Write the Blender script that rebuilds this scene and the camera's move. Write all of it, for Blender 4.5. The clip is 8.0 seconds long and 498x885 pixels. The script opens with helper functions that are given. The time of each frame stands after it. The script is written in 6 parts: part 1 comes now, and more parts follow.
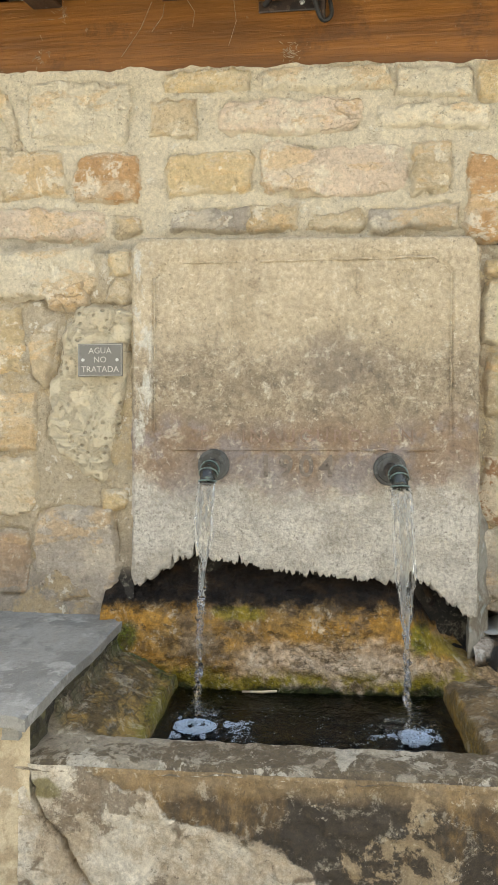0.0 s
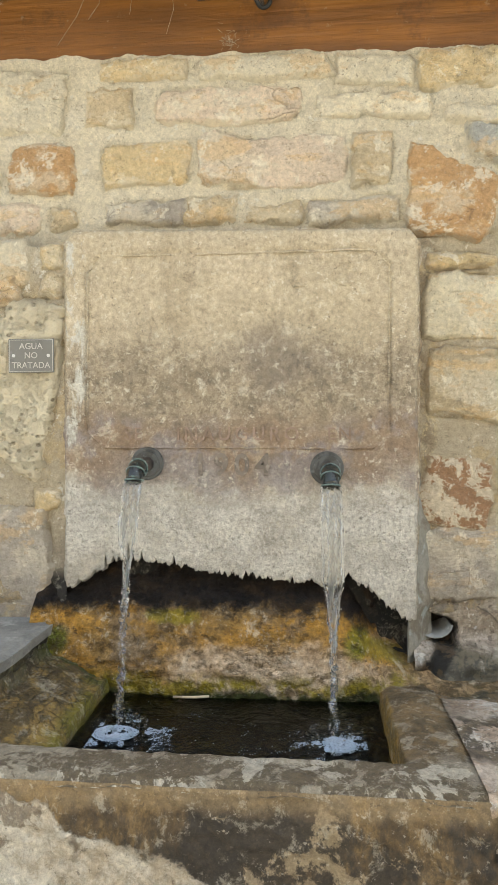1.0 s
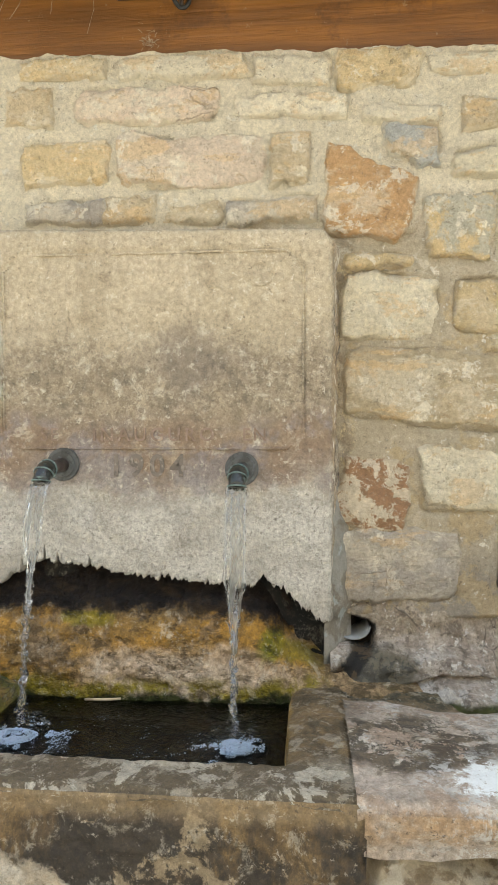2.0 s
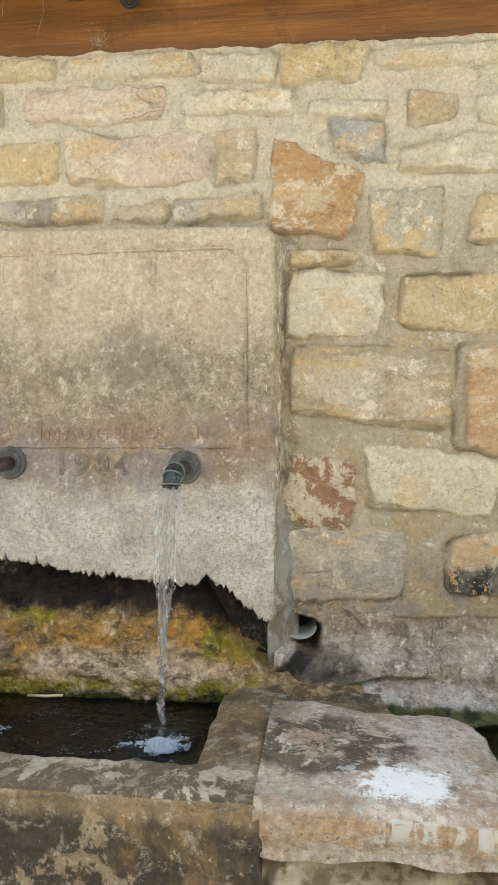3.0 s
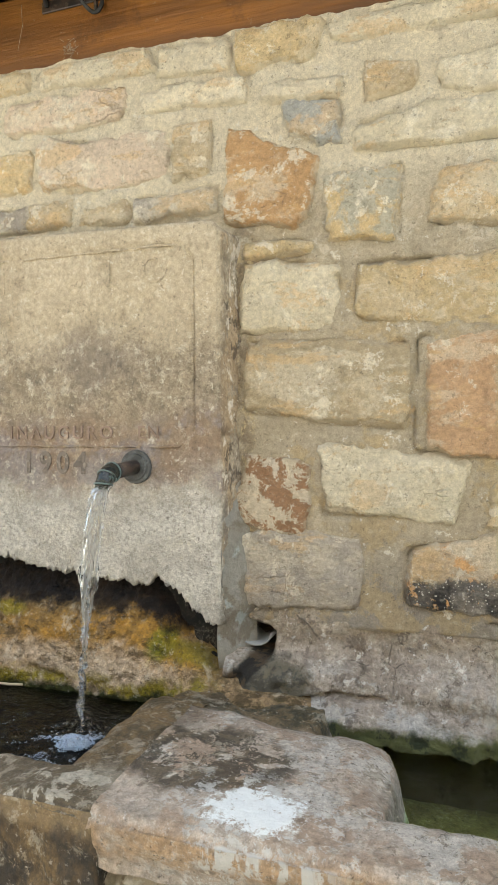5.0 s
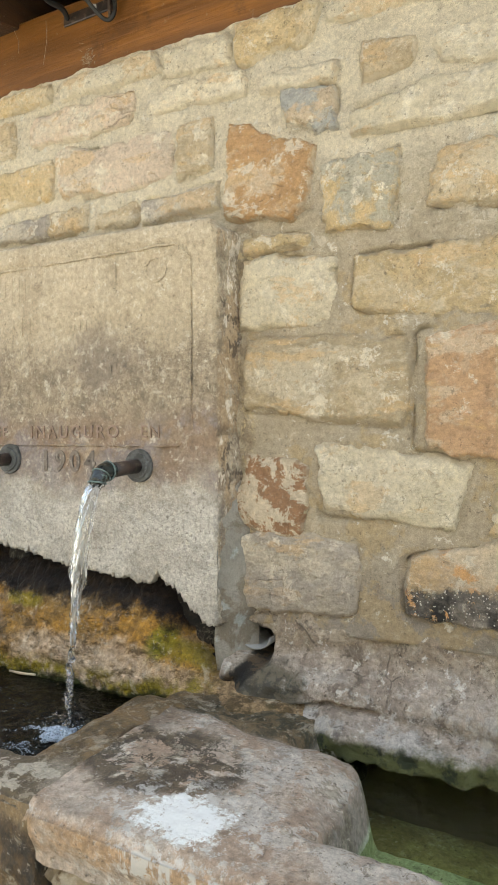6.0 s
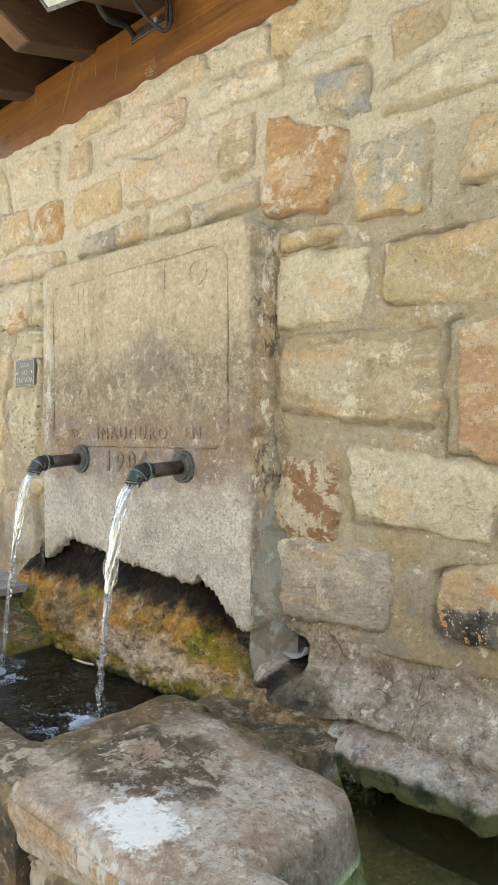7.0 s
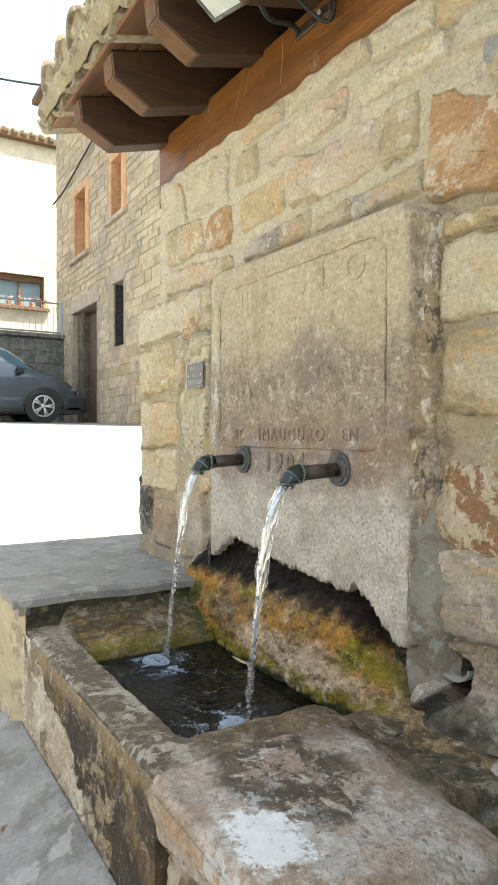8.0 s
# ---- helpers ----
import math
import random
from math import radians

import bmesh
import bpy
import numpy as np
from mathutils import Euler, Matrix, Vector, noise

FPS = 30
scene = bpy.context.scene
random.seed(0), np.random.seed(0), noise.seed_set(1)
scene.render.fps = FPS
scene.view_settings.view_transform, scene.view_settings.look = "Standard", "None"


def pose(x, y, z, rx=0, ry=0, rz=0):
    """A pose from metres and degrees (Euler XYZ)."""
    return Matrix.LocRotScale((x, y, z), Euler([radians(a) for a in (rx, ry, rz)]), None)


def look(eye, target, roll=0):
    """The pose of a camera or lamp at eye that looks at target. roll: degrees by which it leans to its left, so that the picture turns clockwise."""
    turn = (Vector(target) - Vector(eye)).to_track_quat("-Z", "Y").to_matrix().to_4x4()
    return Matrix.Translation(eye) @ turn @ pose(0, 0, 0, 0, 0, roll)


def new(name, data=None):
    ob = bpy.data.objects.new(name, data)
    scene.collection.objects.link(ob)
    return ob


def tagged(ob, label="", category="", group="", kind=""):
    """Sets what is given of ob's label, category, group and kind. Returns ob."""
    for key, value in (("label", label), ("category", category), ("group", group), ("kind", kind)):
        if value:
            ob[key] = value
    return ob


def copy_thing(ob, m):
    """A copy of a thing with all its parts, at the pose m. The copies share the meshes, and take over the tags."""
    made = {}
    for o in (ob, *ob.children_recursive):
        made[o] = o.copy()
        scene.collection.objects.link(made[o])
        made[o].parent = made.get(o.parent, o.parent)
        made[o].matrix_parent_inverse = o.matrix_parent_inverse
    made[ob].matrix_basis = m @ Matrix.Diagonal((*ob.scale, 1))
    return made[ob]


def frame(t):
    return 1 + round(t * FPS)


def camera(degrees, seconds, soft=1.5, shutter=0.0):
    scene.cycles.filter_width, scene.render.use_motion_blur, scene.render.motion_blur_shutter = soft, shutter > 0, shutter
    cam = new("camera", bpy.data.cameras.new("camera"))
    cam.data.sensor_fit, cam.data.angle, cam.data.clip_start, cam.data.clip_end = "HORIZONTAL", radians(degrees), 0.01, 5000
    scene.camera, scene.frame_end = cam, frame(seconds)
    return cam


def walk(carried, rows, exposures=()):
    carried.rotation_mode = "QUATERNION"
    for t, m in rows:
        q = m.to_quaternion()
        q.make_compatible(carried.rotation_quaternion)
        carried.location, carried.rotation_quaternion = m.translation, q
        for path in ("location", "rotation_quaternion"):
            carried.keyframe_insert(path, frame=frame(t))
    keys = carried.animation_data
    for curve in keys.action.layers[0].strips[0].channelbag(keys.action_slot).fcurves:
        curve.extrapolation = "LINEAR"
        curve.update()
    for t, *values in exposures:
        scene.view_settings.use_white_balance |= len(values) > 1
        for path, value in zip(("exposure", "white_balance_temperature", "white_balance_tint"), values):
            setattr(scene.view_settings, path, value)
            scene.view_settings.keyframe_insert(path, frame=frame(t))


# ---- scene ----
cam = camera(41.8, 8.0, 0.9)
PATH = [
    (0.0, (0.014, -2.466, 1.309), (-0.211, -0.077, 1.27), 0.0),
    (0.5, (0.097, -2.407, 1.306), (-0.12, -0.018, 1.271), 0.0),
    (1.0, (0.234, -2.382, 1.297), (0.013, 0.008, 1.262), 0.0),
    (1.5, (0.389, -2.389, 1.29), (0.175, 0.001, 1.26), 0.0),
    (2.0, (0.514, -2.348, 1.291), (0.306, 0.043, 1.265), 0.0),
    (3.5, (0.932, -2.297, 1.291), (0.546, 0.072, 1.252), -0.1),
    (4.0, (1.081, -2.246, 1.301), (0.572, 0.1, 1.255), -0.2),
    (4.5, (1.23, -2.186, 1.304), (0.599, 0.128, 1.256), -0.2),
    (6.0, (1.699, -1.934, 1.296), (0.568, 0.181, 1.253), -0.2),
    (6.5, (1.858, -1.814, 1.297), (0.503, 0.167, 1.254), -0.3),
    (7.0, (2.005, -1.655, 1.296), (0.391, 0.121, 1.259), -0.2),
    (7.5, (2.054, -1.524, 1.296), (0.2, 0.0, 1.266), -0.0),
    (8.0, (2.017, -1.526, 1.295), (-0.032, -0.277, 1.264), 0.1),
]
walk(cam, [(t, look(eye, target, roll)) for t, eye, target, roll in PATH], [(0.0, 2.22, 6500, 1), (7.0, 2.20, 6500, 1), (8.0, 2.08, 6420, 1)])

# ---- light ----
world = bpy.data.worlds.new("sky")
scene.world = world
world.use_nodes = True
sky = world.node_tree.nodes.new("ShaderNodeTexSky")
sky.sky_type, sky.sun_disc = "NISHITA", False
SUN_ELEVATION, SUN_FROM = 63.0, (0.70, 0.714)
sky.sun_elevation = radians(SUN_ELEVATION)
sky.sun_rotation = math.atan2(SUN_FROM[0], SUN_FROM[1])
sky.dust_density = 5.0
background = world.node_tree.nodes["Background"]
haze = world.node_tree.nodes.new("ShaderNodeMix")
haze.data_type = "RGBA"
haze.inputs[0].default_value = 0.4
haze.inputs[7].default_value = (2.5, 2.6, 2.75, 1)
world.node_tree.links.new(sky.outputs[0], haze.inputs[6])
world.node_tree.links.new(haze.outputs[2], background.inputs[0])
background.inputs[1].default_value = 0.15
sun = new("sun", bpy.data.lights.new("sun", "SUN"))
sun.data.energy, sun.data.angle, sun.data.color = 4.6, radians(0.53), (1.0, 0.95, 0.88)
level = math.cos(radians(SUN_ELEVATION))
sun.matrix_world = look((level * SUN_FROM[0] * 30, level * SUN_FROM[1] * 30, 30 * math.sin(radians(SUN_ELEVATION))), (0, 0, 0))

# ---- materials ----


class Nodes:
    """A small writer of node materials: every call adds a node and returns its output."""

    def __init__(self, name, roughness=0.85, metallic=0.0):
        self.mat = bpy.data.materials.new(name)
        self.mat.use_nodes = True
        self.tree = self.mat.node_tree
        self.bsdf = self.tree.nodes["Principled BSDF"]
        self.bsdf.inputs["Roughness"].default_value = roughness
        self.bsdf.inputs["Metallic"].default_value = metallic
        self.pos = self.tree.nodes.new("ShaderNodeNewGeometry").outputs["Position"]

    def put(self, socket, value):
        if isinstance(value, bpy.types.NodeSocket):
            self.tree.links.new(value, socket)
        elif isinstance(value, (tuple, list)) and len(value) == 3 and socket.type == "RGBA":
            socket.default_value = (*value, 1)
        else:
            socket.default_value = value

    def stretch(self, sx, sy, sz):
        n = self.tree.nodes.new("ShaderNodeVectorMath")
        n.operation = "MULTIPLY"
        self.put(n.inputs[0], self.pos)
        n.inputs[1].default_value = (sx, sy, sz)
        return n.outputs[0]

    def noise(self, scale, detail=4.0, rough=0.6, warp=0.0, at=None):
        n = self.tree.nodes.new("ShaderNodeTexNoise")
        self.put(n.inputs["Vector"], at or self.pos)
        n.inputs["Scale"].default_value, n.inputs["Detail"].default_value = scale, detail
        n.inputs["Roughness"].default_value, n.inputs["Distortion"].default_value = rough, warp
        return n.outputs[0]

    def cells(self, scale, feature="F1", at=None):
        n = self.tree.nodes.new("ShaderNodeTexVoronoi")
        n.feature = feature
        self.put(n.inputs["Vector"], at or self.pos)
        n.inputs["Scale"].default_value = scale
        return n.outputs["Distance"]

    def warped(self, at, scale, amount):
        """Places pushed about by noise, for crooked cracks."""
        n = self.tree.nodes.new("ShaderNodeTexNoise")
        self.put(n.inputs["Vector"], at)
        n.inputs["Scale"].default_value, n.inputs["Detail"].default_value = scale, 4.0
        m = self.tree.nodes.new("ShaderNodeVectorMath")
        m.operation = "MULTIPLY_ADD"
        self.put(m.inputs[0], n.outputs["Color"])
        m.inputs[1].default_value = (amount,) * 3
        self.put(m.inputs[2], at)
        return m.outputs[0]

    def crackle(self, scale, width, at=None):
        """A net of crooked cracks: 1 on the line."""
        place = self.warped(at or self.pos, scale * 0.6, 0.9 / scale)
        return self.step(self.ragged(self.cells(scale, "DISTANCE_TO_EDGE", place), scale * 2, width * 1.6), width, width * 0.2)

    def axis(self, i):
        n = self.tree.nodes.new("ShaderNodeSeparateXYZ")
        self.put(n.inputs[0], self.pos)
        return n.outputs[i]

    def calc(self, op, a, b=0.0):
        n = self.tree.nodes.new("ShaderNodeMath")
        n.operation = op
        self.put(n.inputs[0], a)
        self.put(n.inputs[1], b)
        return n.outputs[0]

    def step(self, value, low, high):
        """0 below low, 1 above high (or the other way round)."""
        n = self.tree.nodes.new("ShaderNodeMapRange")
        n.interpolation_type = "SMOOTHSTEP"
        flip = low > high
        self.put(n.inputs["Value"], value)
        n.inputs["From Min"].default_value, n.inputs["From Max"].default_value = min(low, high), max(low, high)
        n.inputs["To Min"].default_value, n.inputs["To Max"].default_value = (1, 0) if flip else (0, 1)
        return n.outputs[0]

    def spot(self, scale, low, high, detail=5.0, rough=0.65, warp=0.0, at=None):
        return self.step(self.noise(scale, detail, rough, warp, at), low, high)

    def mix(self, mask, a, b, blend="MIX"):
        n = self.tree.nodes.new("ShaderNodeMix")
        n.data_type, n.blend_type = "RGBA", blend
        self.put(n.inputs[0], mask)
        self.put(n.inputs[6], a)
        self.put(n.inputs[7], b)
        return n.outputs[2]

    def both(self, a, b):
        return self.calc("MULTIPLY", a, b)

    def vary(self, colour, low=0.75, high=1.2, scale=9.0, detail=6.0):
        """Brightness that wanders over the surface."""
        n = self.tree.nodes.new("ShaderNodeMapRange")
        self.put(n.inputs["Value"], self.noise(scale, detail, 0.65))
        n.inputs["From Min"].default_value, n.inputs["From Max"].default_value = 0.3, 0.7
        n.inputs["To Min"].default_value, n.inputs["To Max"].default_value = low, high
        m = self.tree.nodes.new("ShaderNodeVectorMath")
        m.operation = "SCALE"
        self.put(m.inputs[0], colour)
        self.put(m.inputs["Scale"], n.outputs[0])
        return m.outputs[0]

    def grit(self, colour, pits=0.4, chips=0.3, low=0.88, high=1.12, mottle=0.25, shade=0.78):
        """Sand-sized grain, dark pits and pale chips."""
        c = self.vary(colour, shade * low, shade * high, 260.0, 3)
        c = self.vary(c, 1 - 0.95 * mottle, 1 + 0.85 * mottle, 62.0, 6)
        # mottle: shade of hollows and brightness of raised grain, put into the colour
        rough = self.noise(15.0, 12, 0.80, 0.3)
        c = self.mix(self.calc("MULTIPLY", self.step(rough, 0.46, 0.38), 1.15 * mottle), c, (0.13, 0.095, 0.06))
        c = self.mix(self.calc("MULTIPLY", self.step(rough, 0.54, 0.62), mottle), c, (0.74, 0.68, 0.55))
        if pits:
            c = self.mix(self.calc("MULTIPLY", self.both(self.spot(75.0, 0.585, 0.66, 4, 0.7), self.spot(7.0, 0.36, 0.58, 4)), pits), c, (0.085, 0.065, 0.045))
        if chips:
            c = self.mix(self.calc("MULTIPLY", self.both(self.spot(48.0, 0.60, 0.65, 5, 0.7, 0.4), self.spot(6.0, 0.42, 0.60, 4)), chips), c, (0.70, 0.64, 0.52))
        return c

    def ellipse(self, x, z, rx, rz, across=2):
        """Distance from a centre, 1 on the ellipse round it (x and z, or x and y)."""
        a = self.calc("DIVIDE", self.calc("SUBTRACT", self.axis(0), x), rx)
        b = self.calc("DIVIDE", self.calc("SUBTRACT", self.axis(across), z), rz)
        return self.calc("SQRT", self.calc("ADD", self.both(a, a), self.both(b, b)))

    def ragged(self, value, scale, amount, detail=8, rough=0.7):
        return self.calc("ADD", value, self.calc("MULTIPLY", self.calc("SUBTRACT", self.noise(scale, detail, rough), 0.5), amount))

    def attribute(self, name):
        n = self.tree.nodes.new("ShaderNodeAttribute")
        n.attribute_name = name
        return n.outputs["Fac"]

    def own_colour(self):
        return self.tree.nodes.new("ShaderNodeObjectInfo").outputs["Color"]

    def own_random(self):
        return self.tree.nodes.new("ShaderNodeObjectInfo").outputs["Random"]

    def done(self, colour, relief=None, depth=0.004, roughness=None):
        self.put(self.bsdf.inputs["Base Color"], colour)
        if roughness is not None:
            self.put(self.bsdf.inputs["Roughness"], roughness)
        if relief is not None:
            b = self.tree.nodes.new("ShaderNodeBump")
            b.inputs["Strength"].default_value = 1.0
            b.inputs["Distance"].default_value = depth
            self.put(b.inputs["Height"], relief)
            self.put(self.bsdf.inputs["Normal"], b.outputs[0])
        return self.mat


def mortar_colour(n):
    """Lime mortar: cream under the eaves with the brighter light there painted in, browner lower down, grey and damp at
    the foot.
    """
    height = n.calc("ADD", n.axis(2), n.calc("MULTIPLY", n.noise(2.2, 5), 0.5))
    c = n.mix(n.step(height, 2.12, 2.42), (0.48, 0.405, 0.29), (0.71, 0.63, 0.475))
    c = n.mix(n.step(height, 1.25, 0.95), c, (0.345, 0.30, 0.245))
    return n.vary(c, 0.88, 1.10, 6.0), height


def stone_material(name, kind="plain"):
    n = Nodes(name, 0.9)
    beds = n.stretch(0.75, 1.0, 1.5)
    c = n.vary(n.own_colour(), 0.86, 1.12, 4.0, 8)
    c = n.mix(n.calc("MULTIPLY", n.spot(4.0, 0.50, 0.56, 10, 0.66, 0.3, beds), 0.45), c, (0.66, 0.59, 0.45))
    c = n.mix(n.calc("MULTIPLY", n.spot(4.5, 0.53, 0.58, 10, 0.66, 0.3, beds), 0.5), c, (0.60, 0.41, 0.20))
    c = n.mix(n.calc("MULTIPLY", n.spot(5.0, 0.565, 0.60, 10, 0.68, 0.2), 0.32), c, (0.52, 0.455, 0.345))
    if kind == "patchy":
        c = n.mix(n.spot(10.0, 0.495, 0.525, 10, 0.68, 0.3), (0.30, 0.17, 0.09), (0.55, 0.47, 0.35))
        c = n.vary(c, 0.85, 1.12, 30.0)
    if kind == "mixed":
        c = n.mix(n.spot(6.0, 0.46, 0.54, 7, 0.66, 0.4), (0.45, 0.415, 0.32), (0.57, 0.43, 0.23))
        c = n.mix(n.spot(14.0, 0.57, 0.60, 6), c, (0.74, 0.68, 0.54))
    c = n.mix(n.calc("MULTIPLY", n.spot(9.0, 0.56, 0.59, 10, 0.74, 0.3), 0.7), c, (0.72, 0.66, 0.53))
    c = n.mix(n.calc("MULTIPLY", n.spot(32.0, 0.60, 0.65, 6, 0.7, 0.4), 0.45), c, (0.38, 0.26, 0.14))
    if kind == "lichen":
        c = n.mix(n.spot(7.0, 0.52, 0.58, 6), c, (0.62, 0.34, 0.13))
        low = n.step(n.ragged(n.axis(2), 9.0, 0.22), 0.845, 0.815)
        black = n.both(low, n.spot(13.0, 0.43, 0.46, 8, 0.7, 0.3))
        c = n.mix(black, c, (0.02, 0.019, 0.018))
        c = n.mix(n.both(low, n.step(n.ragged(n.cells(95.0), 50.0, 0.5), 0.26, 0.18)), c, (0.62, 0.60, 0.55))
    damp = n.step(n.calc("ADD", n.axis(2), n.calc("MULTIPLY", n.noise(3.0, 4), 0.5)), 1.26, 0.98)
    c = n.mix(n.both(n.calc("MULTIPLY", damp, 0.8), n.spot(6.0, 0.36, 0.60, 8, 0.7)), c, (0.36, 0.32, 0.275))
    c = n.grit(c, 0.5, 0.45, 0.86, 1.14, 0.22, 1.05)
    split = n.both(n.crackle(7.0, 0.022), n.spot(3.5, 0.57, 0.63, 4))
    c = n.mix(n.calc("MULTIPLY", split, 0.35), c, (0.24, 0.175, 0.11))
    # mortar left on the edges when the joints were filled
    smear = n.ragged(n.attribute("edge"), 16.0, 2.6, 8, 0.66)
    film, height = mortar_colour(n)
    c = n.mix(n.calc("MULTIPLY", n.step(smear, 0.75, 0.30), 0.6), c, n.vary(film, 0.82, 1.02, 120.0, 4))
    layers = n.noise(9.0, 10, 0.70, 0.3, beds)
    facets = n.cells(8.0, at=n.stretch(0.8, 1.0, 1.25))
    relief = n.calc("ADD", n.calc("MULTIPLY", layers, 1.3), n.calc("MULTIPLY", n.noise(90.0, 6, 0.8), 0.5))
    relief = n.calc("ADD", relief, n.calc("MULTIPLY", facets, 0.35))
    relief = n.calc("SUBTRACT", relief, n.calc("MULTIPLY", split, 0.25))
    if kind == "pitted":
        lumps = n.spot(13.0, 0.46, 0.56, 9, 0.7, 0.5)
        holes = n.both(n.step(n.ragged(n.cells(34.0, at=n.stretch(1.0, 1.0, 1.3)), 30.0, 0.25), 0.36, 0.16), n.spot(5.0, 0.46, 0.58, 6))
        relief = n.calc("SUBTRACT", n.calc("ADD", relief, n.calc("MULTIPLY", lumps, 0.4)), holes)
        c = n.mix(0.75, c, n.vary((0.62, 0.53, 0.37), 0.85, 1.15, 12.0, 8))
        c = n.mix(n.calc("MULTIPLY", lumps, 0.30), c, (0.76, 0.69, 0.52))
        c = n.mix(n.calc("MULTIPLY", holes, 0.6), c, (0.26, 0.20, 0.125))
    return n.done(c, relief, 0.024)


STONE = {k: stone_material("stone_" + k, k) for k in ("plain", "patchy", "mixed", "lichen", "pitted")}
STONE_COLOURS = {
    "black": (0.055, 0.05, 0.045), "cream": (0.64, 0.57, 0.43), "tan": (0.51, 0.41, 0.265), "pink": (0.62, 0.505, 0.385), "yellow": (0.57, 0.445, 0.255),
    "orange": (0.45, 0.275, 0.13), "grey": (0.41, 0.36, 0.30), "slate": (0.40, 0.395, 0.365), "brown": (0.36, 0.25, 0.155),
    "mixed": (0.5, 0.42, 0.28), "patchy": (0.4, 0.3, 0.2), "lichen": (0.52, 0.39, 0.245), "pitted": (0.56, 0.50, 0.375),
    "rose": (0.45, 0.29, 0.165), "buff": (0.42, 0.34, 0.22), "pale": (0.56, 0.495, 0.36), "ochre": (0.50, 0.39, 0.225),
}


def mortar_material():
    n = Nodes("lime_mortar", 0.95)
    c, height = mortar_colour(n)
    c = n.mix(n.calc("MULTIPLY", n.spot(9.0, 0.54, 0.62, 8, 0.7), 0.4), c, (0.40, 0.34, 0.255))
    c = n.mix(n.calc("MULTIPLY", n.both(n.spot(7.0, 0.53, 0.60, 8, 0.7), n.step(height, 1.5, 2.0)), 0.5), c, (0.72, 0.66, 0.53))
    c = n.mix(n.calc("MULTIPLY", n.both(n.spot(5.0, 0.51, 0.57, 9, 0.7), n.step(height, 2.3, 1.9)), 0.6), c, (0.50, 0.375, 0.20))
    c = n.mix(n.calc("MULTIPLY", n.spot(17.0, 0.60, 0.625, 8, 0.7), 0.8), c, (0.74, 0.70, 0.60))
    joint = n.both(n.step(n.calc("ABSOLUTE", n.calc("SUBTRACT", n.ragged(n.axis(0), 8.0, 0.05), 0.64)), 0.06, 0.035), n.step(n.axis(2), 2.1, 1.95))
    c = n.mix(n.both(n.calc("MULTIPLY", joint, 0.75), n.spot(8.0, 0.47, 0.54, 9, 0.72)), c, (0.28, 0.215, 0.14))
    c = n.mix(n.both(n.calc("MULTIPLY", joint, 0.8), n.spot(11.0, 0.54, 0.57, 9, 0.74)), c, (0.62, 0.50, 0.30))
    # wet crack beside the slab, its black depth painted on
    wet = n.both(n.step(n.ragged(n.axis(0), 14.0, 0.16, 5), -0.74, -0.68), n.step(n.axis(2), 0.84, 0.76))
    c = n.mix(n.both(wet, n.step(n.axis(0), -0.5, -0.6)), c, (0.03, 0.027, 0.023))
    c = n.grit(c, 0.55, 0.3, 0.80, 1.2, 0.20, 0.90)
    relief = n.calc("ADD", n.noise(11.0, 9, 0.68), n.calc("MULTIPLY", n.noise(150.0, 5, 0.8), 0.5))
    return n.done(c, relief, 0.022)


